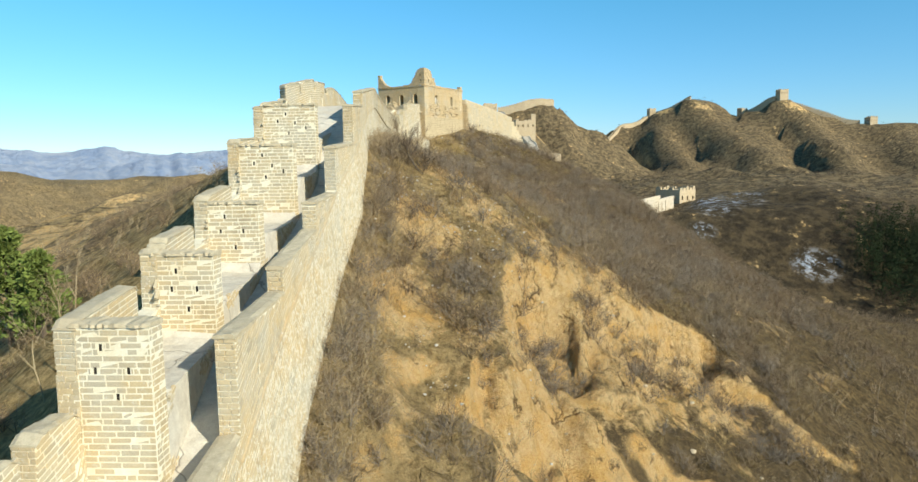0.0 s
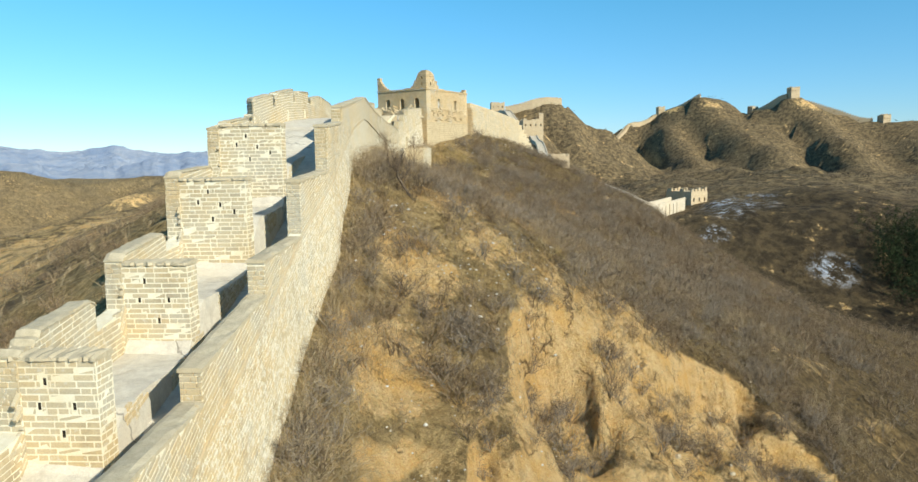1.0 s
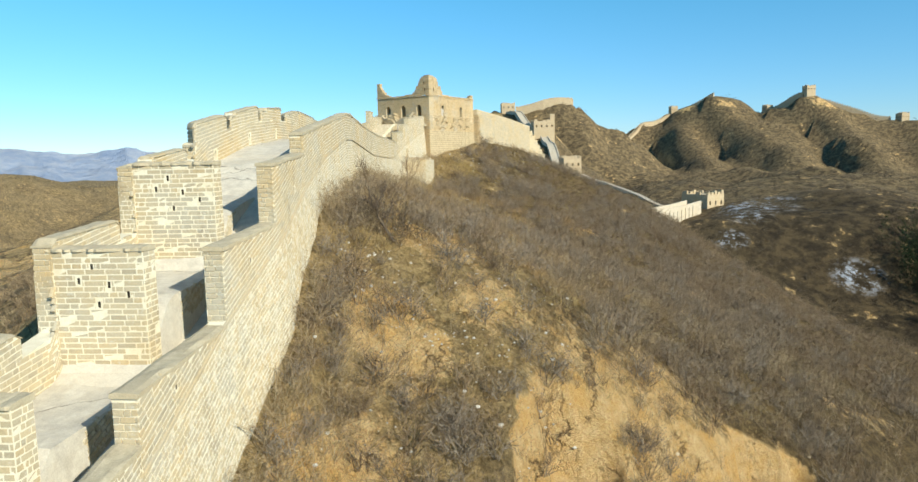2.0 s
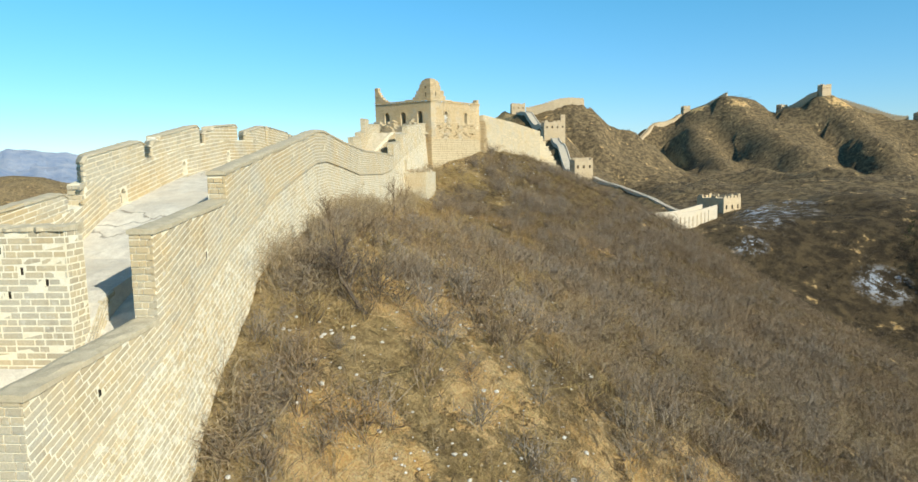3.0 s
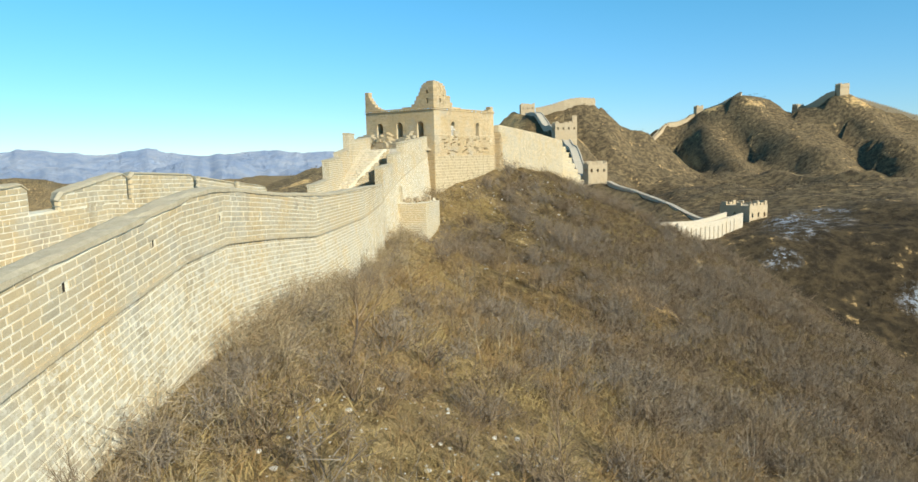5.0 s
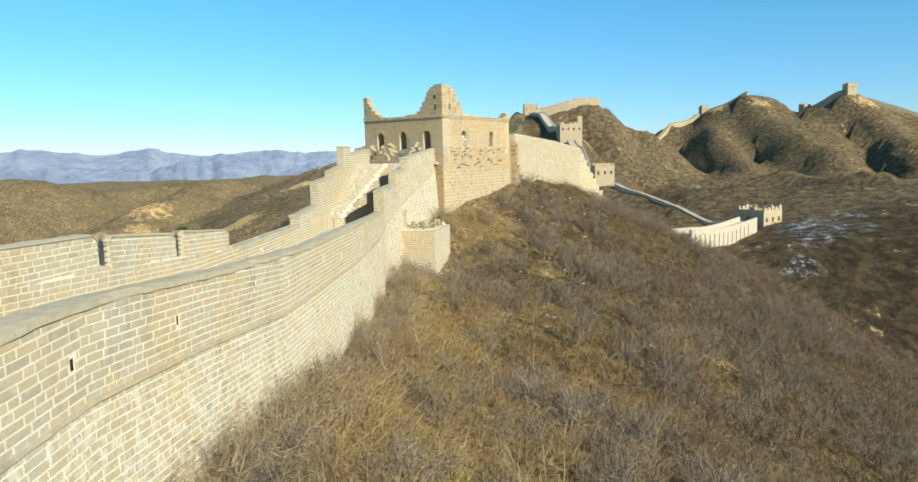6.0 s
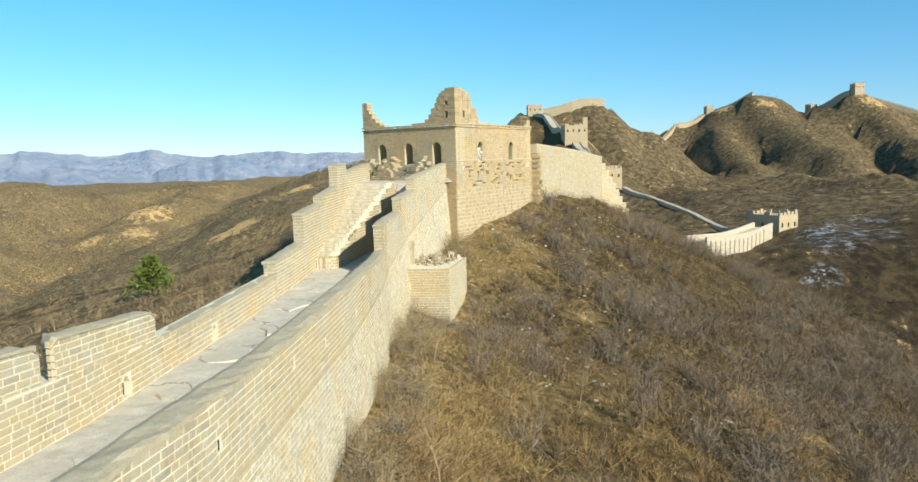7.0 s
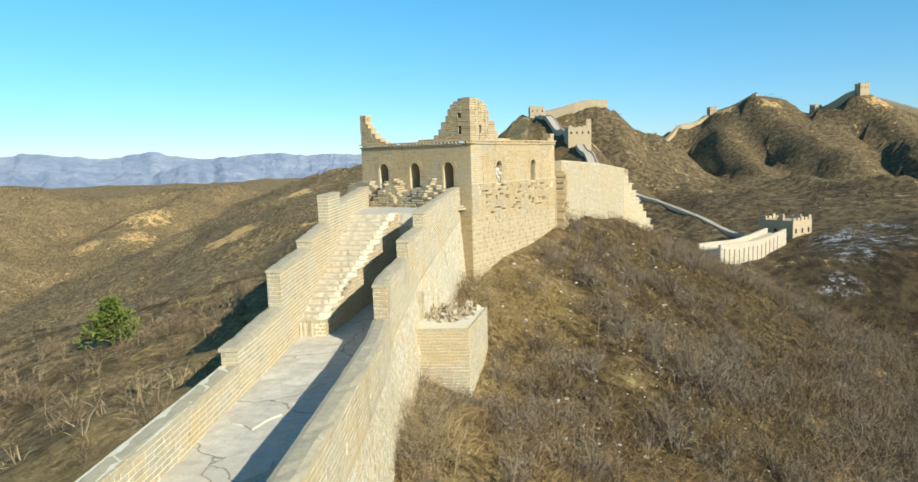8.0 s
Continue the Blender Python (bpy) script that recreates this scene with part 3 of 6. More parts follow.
def along_y(x_of, z_of, side):
    """Surface for bricks on a wall face that runs along y: x_of(y, h), base line z_of(y), side +1 faces east."""
    def surface(y, h):
        e = 0.05
        p = np.array([x_of(y, h), y, z_of(y) + h])
        q = np.array([x_of(y + e, h), y + e, z_of(y + e) + h])
        along = unit(q - p)
        up = unit(np.array([x_of(y, h + e), y, z_of(y) + h + e]) - p)
        n = np.cross(along, up)
        n = unit(n if n[0] * side > 0 else -n)
        up = unit(np.cross(n, along))
        up = up if up[2] > 0 else -up
        if np.dot(np.cross(along, up), n) < 0:
            along = -along
        return p, along, up, n
    return surface


def facing(p0, along, outward):
    """Surface for bricks on a plane upright face with level courses."""
    p0, a, n = np.asarray(p0, float), unit(along), unit(outward)
    up = np.array([0, 0, 1.0])
    aa = a if np.dot(np.cross(a, up), n) > 0 else -a

    def surface(u, h):
        return p0 + a * u + up * h, aa, up, n
    return surface


def coping(name, parent, ys, inner, outer, top, thick=0.08, label="", skew=None, over=1.0):
    """A worn mortar capping along y, rounded across, uneven along."""
    bm, rows = bmesh.new(), []
    for k, y in enumerate(ys):
        a, b, z = inner(y), outer(y), top(y)
        wob = 0.011 * float(vnoise(np.array(y * 2.3), np.array(a * 5.0), 3)) + 0.010 * float(vnoise(np.array(y * 11.0), np.array(1.7), 4))
        s = 1 if b > a else -1
        ea, eb = a - s * over * (0.014 + 0.9 * abs(wob)), b + s * over * (0.026 + 1.2 * wob)
        dy = skew(y) if skew else 0.0
        rows.append([bm.verts.new(c) for c in ((ea, y, z - thick), (ea, y, z - 0.016 + wob), (a + (b - a) * 0.2, y, z + 0.006 + wob), (a + (b - a) * 0.8, y + 0.8 * dy, z + 0.003 - wob), (eb, y + dy, z - 0.018 + wob), (eb, y + dy, z - thick - wob))])
    for r, q in zip(rows, rows[1:]):
        for k in range(6):
            bm.faces.new((r[k], r[(k + 1) % 6], q[(k + 1) % 6], q[k]))
    bm.faces.new(rows[0])
    bm.faces.new(rows[-1][::-1])
    return part(name, bm, COPING, parent, label)


# ---- ground ----
def spread(lo, hi, step, low, high, grow):
    """Grid lines, even between lo and hi and ever wider outside."""
    mid = list(np.arange(lo, hi + 1e-6, step))
    up, down, d = [mid[-1]], [mid[0]], step
    while up[-1] < high or down[-1] > low:
        d *= grow
        if up[-1] < high:
            up.append(up[-1] + d)
        if down[-1] > low:
            down.append(down[-1] - d)
    return np.array(down[:0:-1] + mid + up[1:])


def make_ground():
    xs, ys = spread(-13, 33, 0.42, -4500, 4500, 1.045), spread(9, 98, 0.45, -600, 4600, 1.021)
    # closer lines over the eroded face
    xs = np.concatenate([xs[xs < -2], np.arange(-2, 16, 0.17), xs[xs > 16]])
    ys = np.concatenate([ys[ys < 19], np.arange(19, 38, 0.17), ys[ys > 38]])
    gx, gy = np.meshgrid(xs, ys)
    gz = ground(gx, gy)
    nx, ny = len(xs), len(ys)
    idx = np.arange(nx * ny).reshape(ny, nx)
    faces = np.stack([idx[:-1, :-1].ravel(), idx[:-1, 1:].ravel(), idx[1:, 1:].ravel(), idx[1:, :-1].ravel()], 1)
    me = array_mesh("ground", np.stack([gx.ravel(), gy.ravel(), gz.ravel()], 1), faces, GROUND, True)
    tagged(new("ground", me), "dry winter hillside of brush, grass and orange earth", "ground", kind="structure")


make_ground()

# ---- the near wall: plan and heights along y ----
XR = [(-20, -2.2), (0, -2.6), (12.5, -3.2), (16, -3.42), (19.5, -3.55), (23, -3.75), (26.2, -3.7), (29, -3.95), (33.6, -4.5), (38, -5.02), (41.3, -5.38), (44, -5.57), (47.6, -5.76),
      (50, -5.88), (55.2, -6.2), (58, -6.38), (61, -6.62), (63, -6.9), (64, -7.0), (68, -6.95), (75.6, -6.25)]
XL = [(-20, -5.2), (0, -5.3), (11.6, -5.78), (15.2, -6.2), (18.9, -6.62), (22.4, -7.0), (26.2, -7.34), (30.1, -7.58), (36.3, -7.95), (42, -8.45),
      (49.9, -9.1), (59.7, -9.8), (63, -10.0), (69, -10.45), (76.5, -10.9)]
FLOOR = [(-20, 3), (4, 11.2), (8, 13.8), (10.8, 14.8), (11.4, 14.8), (12.4, 16.5), (15.0, 16.6), (16.0, 17.4), (18.7, 17.5), (19.6, 18.4), (22.2, 18.5), (23.3, 19.8),
         (25.6, 19.95), (26.6, 21.2), (28.6, 21.5), (30.5, 22.25), (34.4, 22.95), (38, 23.25), (41.5, 23.3), (46, 23.0), (50, 22.72), (56, 22.62), (61, 22.65), (64, 22.75), (80, 22.85)]
# sunken passage along the east side of the terraces, and the terraces' east edge
PASSAGE = [(10.8, 14.75), (11.4, 14.75), (15.0, 16.35), (18.7, 17.3), (22.2, 18.3), (25.6, 19.5), (26.6, 20.75), (28.6, 21.5)]
TERRACE = [(11.6, -4.22), (15.2, -4.64), (18.9, -4.91), (22.4, -4.95), (25.8, -5.05), (28.6, -5.1)]
# line of the string course below the parapet
LEDGE = [(-20, 3), (4, 10.6), (9, 13.3), (12.5, 15.2), (16, 16.8), (19.5, 18.1), (23, 19.4), (26.2, 20.6), (29, 21.6), (33, 22.5), (36, 22.9), (38.9, 23.25), (41, 23.3), (44, 23.05), (48, 22.65), (56, 22.5), (63, 22.7), (68, 23.6), (76, 25.2)]
EAST_BAYS = [[(5.5, 13.6), (9, 13.7)], [(9, 15.3), (12.5, 15.67)], [(12.5, 17.43), (16, 17.5)], [(16, 18.05), (19.5, 18.54)], [(19.5, 19.26), (23, 19.36)], [(23, 20.81), (25.8, 21.0)],
             [(25.8, 22.33), (29.0, 22.58)],
             [(29.0, 23.12), (32.8, 23.56), (36.7, 24.0), (39.3, 24.32), (40.3, 24.38), (41.5, 24.33), (45, 24.05), (50, 23.78), (57, 23.7), (63.0, 23.58)],
             [(63.0, 24.45), (66.6, 24.62)], [(66.6, 25.15), (69, 25.3)], [(69, 25.83), (75.4, 26.36)]]
# west merlons: y from, y to, top from, top to
MERLONS = [(8.0, 10.05, 16.2, 16.42), (10.4, 11.55, 16.5, 16.48), (11.6, 14.1, 17.89, 18.05), (15.2, 17.7, 18.7, 18.85), (18.9, 21.3, 19.48, 19.7), (22.4, 25.0, 21.07, 21.2), (25.8, 28.95, 22.43, 22.8), (29.54, 32.2, 23.47, 23.9),
           (32.52, 35.58, 23.94, 24.42), (35.86, 38.95, 24.36, 24.6), (39.75, 42.3, 24.36, 24.72), (42.45, 45.88, 24.7, 24.58), (46.16, 49.08, 24.52, 24.24), (49.3, 52.35, 24.26, 23.98)]
# low west parapet between them
WEST_LOW = [(4, 12.2), (8, 14.9), (11.59, 15.75), (11.6, 17.0), (15.19, 17.3), (15.2, 17.9), (18.89, 18.35), (18.9, 18.9), (22.39, 19.35), (22.4, 20.4), (25.79, 20.8), (25.8, 21.9), (29.5, 22.47), (29.54, 22.9), (33, 23.5), (36.5, 23.95), (39.5, 24.05), (41, 24.08), (46, 23.95), (49.8, 23.6),
            (53.1, 23.38), (59.7, 23.36)]
WEST_STEPS = [[(59.7, 23.74), (62.9, 23.92)], [(62.9, 24.88), (65.9, 25.05)], [(65.9, 25.3), (68.8, 25.55)], [(68.8, 26.48), (70.6, 26.5)], [(70.6, 26.1), (76.6, 26.45)]]
BARRIERS = [(11.6, -4.22, 17.85, 14.1), (15.2, -4.64, 18.48, 15.7), (18.9, -4.91, 19.32, 16.7), (22.4, -4.95, 20.9, 17.7), (25.8, -5.07, 22.39, 19.0)]
THICK = 0.37


COLUMNS = {}


def at(table, y):
    """Value of a table of (y, value) at y."""
    key = id(table)
    if key not in COLUMNS:
        COLUMNS[key] = ([r[0] for r in table], [r[1] for r in table], table)
    ks, vs, _ = COLUMNS[key]
    if isinstance(y, (float, int)):
        i = bisect_right(ks, y)
        if i == 0:
            return vs[0]
        if i == len(ks):
            return vs[-1]
        return vs[i - 1] + (vs[i] - vs[i - 1]) * (y - ks[i - 1]) / (ks[i] - ks[i - 1])
    return np.interp(y, ks, vs)


def bisect_right(ks, y):
    lo, hi = 0, len(ks)
    while lo < hi:
        mid = (lo + hi) // 2
        if y < ks[mid]:
            hi = mid
        else:
            lo = mid + 1
    return lo


def stations(y0, y1, step=0.5):
    return [float(v) for v in np.linspace(y0, y1, max(2, int((y1 - y0) / step) + 1))]


def passage(y):
    return min(at(FLOOR, y), at(PASSAGE, y)) if 11.3 < y < 28.6 else at(FLOOR, y)


def east_face(y, z):
    """x of the battered east face at a height."""
    return float(at(XR, y)) + 0.085 * max(0.0, float(at(LEDGE, y)) - z)


# body of the wall below the walk, with its east face in brick
great_wall = thing("great_wall", (-6, 30, 20), "long tan brick wall body climbing the ridge, white lime joints", "wall", kind="structure")
bm, rows = bmesh.new(), []
for y in stations(-20, 76, 0.2):
    g = float(ground(at(XR, y), y)) - 2.5
    lz = float(at(LEDGE, y))
    rows.append([bm.verts.new(c) for c in ((float(at(XR, y)) - 0.027, y, lz), (east_face(y, g) - 0.027, y, g), (float(at(XL, y)) - 0.3, y, g), (float(at(XL, y)) + 0.02, y, min(lz, float(passage(y)) - 0.12)), (float(at(XR, y)) - 0.34, y, min(lz, float(passage(y)) - 0.12)), (float(at(XR, y)) - 0.33, y, lz))])
for r, q in zip(rows, rows[1:]):
    for k in range(6):
        bm.faces.new((r[k], r[(k + 1) % 6], q[(k + 1) % 6], q[k]))
bm.faces.new(rows[0])
bm.faces.new(rows[-1][::-1])
part("core", bm, MORTAR, great_wall)
rng = random.Random(11)
# heights are counted downwards from the string course


DEPTHS = [(y, float(at(LEDGE, y)) - float(ground(at(XR, y) + 0.3, y)) + 0.9) for y in stations(4, 78, 0.4)]


def body_height(y):
    return at(DEPTHS, y)


def body_surface():
    def surface(y, h):
        z = float(at(LEDGE, y)) - 0.04 - h
        e = 0.1
        p = np.array([east_face(y, z) - 0.02, y, z])
        q = np.array([east_face(y + e, float(at(LEDGE, y + e)) - 0.04 - h) - 0.02, y + e, float(at(LEDGE, y + e)) - 0.04 - h])
        a = unit(q - p)
        n = unit(np.cross(a, [-0.085, 0, 1.0]))
        return p, a, unit(np.cross(n, a)), n
    return surface


def worn(y, h, w):
    """Bricks gone from the face here and there."""
    return rng.random() < 0.012


mats = brick_matrices(body_surface(), 70.0, body_height, 0.104, 0.33, rng, worn, joint=0.02, u_start=6.0)
mats.sort(key=lambda m: abs(m[1, 3] - 31.0))
lay_bricks(great_wall, mats, 300, WASHED_JOINED, meshes=WASHED_MESHES)

# east parapet, bay by bay
for k, bay in enumerate(EAST_BAYS):
    y0, y1 = bay[0][0], bay[-1][0]
    zc = float(at(bay, (y0 + y1) / 2))
    owner = thing("parapet", (float(at(XR, (y0 + y1) / 2)), (y0 + y1) / 2, zc - 1.1), "grey-tan brick parapet with white joints and worn mortar coping", "parapet", "east parapet bays")
    ys = stations(y0, y1, 0.15)
    low = lambda y: float(at(LEDGE, y)) - 0.03
    top = lambda y, b=bay: float(at(b, y)) - 0.08
    holes = []
    if k >= 2:
        n = max(1, int((y1 - y0) / 2.6))
        for j in range(n):
            u = y0 + (j + 0.5 + rng.uniform(-0.15, 0.15)) * (y1 - y0) / n
            v = rng.uniform(0.30, 0.62)
            holes.append((u - 0.042, u + 0.042, v, v + 0.13))
    if k == 8:
        holes = []
    slab("core", owner, MORTAR, [y0 + 0.014] + ys[1:], (0, 1), holes, lambda u, v, w: (float(at(XR, u)) - 0.005 - (THICK - 0.005) * w, u, low(u) + v * (top(u) - low(u))))
    # dark plates just behind the face paint the shade of the loopholes
    for a, c, d, e in holes:
        slab("recess", owner, PAINTED_SHADE, (a - 0.01, c + 0.01), (d - 0.01, e + 0.01), [], lambda u, v, w: (float(at(XR, u)) - 0.022 - 0.06 * w, u, low(u) + v * (top(u) - low(u))))

    def gap(y, h, w, hs=holes):
        v = h / (top(y) - low(y))
        return any(a - w / 2 < y < b + w / 2 and c - 0.01 < v < d + 0.01 for a, b, c, d in hs) or rng.random() < 0.003
    ms = brick_matrices(along_y(lambda y, h: float(at(XR, y)), low, 1), y1 - y0, lambda y: top(y) - low(y), 0.104, 0.33, rng, gap, u_start=y0)
    ms.sort(key=lambda m: abs(m[1, 3] - 36.0))
    # end face towards the lower bay
    lowest = float(passage(y0 - 0.6)) - 0.1 if k else 12.5
    ends = brick_matrices(facing((float(at(XR, y0)) - THICK, y0, lowest), (1, 0, 0), (0, -1, 0)), THICK, lambda u: top(y0) - lowest, 0.104, 0.20, rng)
    lay_bricks(owner, ends + ms, 300)
    coping("coping", owner, stations(y0 - 0.02, y1 - (0.02 if k < 10 else 0), 0.28), lambda y: float(at(XR, y)) - THICK, lambda y: float(at(XR, y)), lambda y, b=bay: float(at(b, y)), label="cracked grey mortar coping")
    # projecting string course
    if k >= 2:
        bm, rows = bmesh.new(), []
        for y in stations(y0, y1, 0.16):
            x, z = float(at(XR, y)), low(y)
            j = rng.uniform(-0.008, 0.008)
            rows.append([bm.verts.new(c) for c in ((x - 0.05, y, z + 0.03), (x + 0.034 + j, y, z + 0.026), (x + 0.036 + j, y, z - 0.024), (x - 0.05, y, z - 0.03))])
        for r, q in zip(rows, rows[1:]):
            for i in range(4):
                bm.faces.new((r[i], r[(i + 1) % 4], q[(i + 1) % 4], q[i]))
        bm.faces.new(rows[0])
        bm.faces.new(rows[-1][::-1])
        part("string_course", bm, BRICK_JOINED, owner)

# west parapet: low wall, merlons on it
DRAINS = [31.06, 34.4, 37.9, 47.9, 51.2, 55.0]
west = thing("low_parapet", (-8.5, 36, 22), "low tan brick parapet with arched drain holes", "parapet", kind="structure")
ys = sorted(stations(4, 59.7, 0.2) + [q[0] for q in WEST_LOW[2:14]])
wlow = lambda y: float(at(FLOOR, y)) - 0.6
wtop = lambda y: float(at(WEST_LOW, y))


def west_map(u, v, w):
    return (float(at(XL, u)) + 0.375 * (1 - w), u, wlow(u) + v * (wtop(u) - wlow(u)))


holes = []
for d in DRAINS:
    s = 1 / (wtop(d) - wlow(d))
    holes += arch(d, 0.64 * s, 1.0 * s, 0.27, 6)
slab("core", west, MORTAR, ys, (0, 1), holes, west_map)
# dark sheets added inside the drains in place of their shade
for d in DRAINS:
    bm = bmesh.new()
    x = float(at(XL, d)) + 0.2
    prism(bm, [(x, d - 0.2), (x + 0.03, d - 0.2), (x + 0.03, d + 0.2), (x, d + 0.2)], wlow(d) + 0.6, wlow(d) + 1.06)
    part("drain_back", bm, PAINTED_SHADE, west)


def at_drain(y, h, w):
    return any(abs(y - d) < 0.135 + w / 2 and 0.6 < h < 1.03 for d in DRAINS) or rng.random() < 0.008


ms = brick_matrices(along_y(lambda y, h: float(at(XL, y)) + 0.38, wlow, 1), 49.0, lambda y: wtop(y) - wlow(y), 0.104, 0.33, rng, at_drain, u_start=10.7)
for (ya, za), (yb, zb) in zip(WEST_LOW[2:14:2], WEST_LOW[3:14:2]):
    ms += brick_matrices(facing((float(at(XL, yb)), ya, za - 0.1), (1, 0, 0), (0, -1, 0)), 0.38, lambda u: zb - za + 0.1, 0.104, 0.20, rng)
ms.sort(key=lambda m: abs(m[1, 3] - 36.0))
lay_bricks(west, ms, 300)
coping("coping", west, stations(53.1, 59.7, 0.2), lambda y: float(at(XL, y)) + 0.38, lambda y: float(at(XL, y)), wtop, label="broken grey coping")
for k, (y0, y1, z0, z1) in enumerate(MERLONS):
    ym = (y0 + y1) / 2
    owner = thing("merlon", (float(at(XL, ym)) + 0.19, ym, wtop(ym)), "grey-tan brick merlon with a worn mortar cap", "merlon", "west merlons")
    # courses lost from the top here and there
    loss = lambda y, k=k: 0.098 * math.floor(max(0.0, 3.2 * float(vnoise(np.array(math.floor(y * 6) / 6 * 1.35), np.array(k * 3.7), 71)) - 0.35)) if k in (3, 6, 8, 9, 10) else 0.0
    slant = lambda y, a=y0, b=y1: 0.11 * max(0.0, 1 - max(0.0, min(y - a, b - y)) / 0.17)
    mt = lambda y, a=(y0, y1, z0, z1): float(np.interp(y, (a[0], a[1]), (a[2], a[3]))) - 0.05 - loss(y) - slant(y)
    ml = lambda y: wtop(y) - 0.05
    ys = stations(y0, y1, 0.12)
    splay = 0.34 if k > 6 else 0.0
    skew = lambda y, a=y0, q=splay: q * max(0.0, 1 - max(0.0, y - a) / 0.6)
    slab("core", owner, MORTAR, [y0 + 0.014] + ys[1:], (0, 1), [], lambda u, v, w: (float(at(XL, u)) + 0.02 + 0.345 * (1 - w), u + w * skew(u), ml(u) + v * (mt(u) - ml(u))))
    ms = brick_matrices(along_y(lambda y, h: float(at(XL, y)) + 0.37, ml, 1), y1 - y0, lambda y: mt(y) - ml(y), 0.104, 0.33, rng, lambda y, h, w: rng.random() < 0.006, u_start=y0)
    lo = ml(y0) - (0.0 if k > 6 else 0.6)
    ms += brick_matrices(facing((float(at(XL, y0)) + 0.0, y0 + splay, lo), (0.37, -splay, 0), (-splay, -0.37, 0)), math.hypot(0.37, splay), lambda u: mt(y0) - lo, 0.104, 0.20, rng)
    lay_bricks(owner, ms, 300)
    coping("coping", owner, stations(y0 - 0.01, y1 + 0.01, 0.06), lambda y: float(at(XL, y)) + 0.39, lambda y: float(at(XL, y)), lambda y: mt(y) + 0.03, 0.035, "tan mortar cap, chipped along its edge", skew, 0.35)
for k, st in enumerate(WEST_STEPS):
    y0, y1 = st[0][0], st[-1][0]
    ym = (y0 + y1) / 2
    owner = thing("stepped_parapet", (float(at(XL, ym)) + 0.19, ym, float(at(FLOOR, ym))), "stepped pale brick parapet beside the stair", "parapet", "west parapet steps")
    mt = lambda y, s=st: float(at(s, y)) - 0.06
    ml = lambda y: float(at(FLOOR, y)) - 1.3
    slab("core", owner, MORTAR, [y0 + 0.014] + stations(y0, y1)[1:], (0, 1), [], lambda u, v, w: (float(at(XL, u)) + 0.375 * (1 - w), u, ml(u) + v * (mt(u) - ml(u))))
    ms = brick_matrices(along_y(lambda y, h: float(at(XL, y)) + 0.38, ml, 1), y1 - y0, lambda y: mt(y) - ml(y), 0.104, 0.33, rng, u_start=y0)
    lo = ml(y0)
    ms += brick_matrices(facing((float(at(XL, y0)), y0, lo), (1, 0, 0), (0, -1, 0)), 0.38, lambda u: mt(y0) - lo, 0.104, 0.20, rng)
    ms.sort(key=lambda m: -m[2, 3])
    lay_bricks(owner, ms, 110)
    coping("coping", owner, stations(y0 - 0.02, y1, 0.25), lambda y: float(at(XL, y)) + 0.39, lambda y: float(at(XL, y)), lambda y, s=st: float(at(s, y)))

# barrier walls across the walk
for k, (y, xr, zt, zb) in enumerate(BARRIERS):
    xl = float(at(XL, y)) + 0.3
    owner = thing("barrier_wall", ((xl + xr) / 2, y + 0.2, zb), "tan brick barrier wall across the walk, pierced by loopholes", "wall", "barrier walls")
    L = xr - xl
    holes = []
    for fu, dz in ((0.36, 0.34), (0.27, 0.72), (0.7, 0.72), (0.54, 1.15)) if k < 3 else ((0.45, 0.3), (0.3, 0.55), (0.62, 0.62), (0.5, 0.98), (0.82, 0.8)):
        u = fu * L
        holes.append((u - 0.032, u + 0.032, zt - zb - dz - 0.12, zt - zb - dz))
    slab("core", owner, MORTAR, (0, L), (0, zt - zb - 0.06), holes, lambda u, v, w: (xl + u, y + 0.012 + 0.42 * w, zb + v))
    # near-black plates stand in for shade in these loopholes
    for a, c, d, e in holes:
        slab("recess", owner, PAINTED_SHADE, (a - 0.01, c + 0.01), (d - 0.01, e + 0.01), [], lambda u, v, w: (xl + u, y + 0.036 + 0.06 * w, zb + v))

    def near_hole(u, h, w, hs=holes):
        return any(a < u + w / 2 and u - w / 2 < b and c - 0.02 < h < d + 0.02 for a, b, c, d in hs) or rng.random() < 0.004
    ms = brick_matrices(facing((xl, y + 0.012, zb), (1, 0, 0), (0, -1, 0)), L, lambda u: zt - zb - 0.06, 0.104, 0.33, rng, near_hole)
    ms += brick_matrices(facing((xr, y + 0.012, zb), (0, 1, 0), (1, 0, 0)), 0.42, lambda u: zt - zb - 0.06, 0.104, 0.20, rng)
    lay_bricks(owner, ms, 300)
    bm, rows = bmesh.new(), []
    for j in range(25):
        x = xl - 0.03 + (L + 0.05) * j / 24
        w1, w2, w3 = (rng.uniform(-0.035, 0.03) for _ in range(3))
        rows.append([bm.verts.new(c) for c in ((x, y - 0.02 + w1, zt - 0.075), (x, y - 0.01 + w1, zt - 0.02 + 0.6 * w2), (x, y + 0.1, zt + 0.6 * w2), (x, y + 0.45, zt + 0.6 * w3), (x, y + 0.46, zt - 0.1))])
    for r, q in zip(rows, rows[1:]):
        for i in range(5):
            bm.faces.new((r[i], r[(i + 1) % 5], q[(i + 1) % 5], q[i]))
    bm.faces.new(rows[0])
    bm.faces.new(rows[-1][::-1])
    part("coping", bm, COPING, owner, "rough mortar cap, crumbling at the edge")

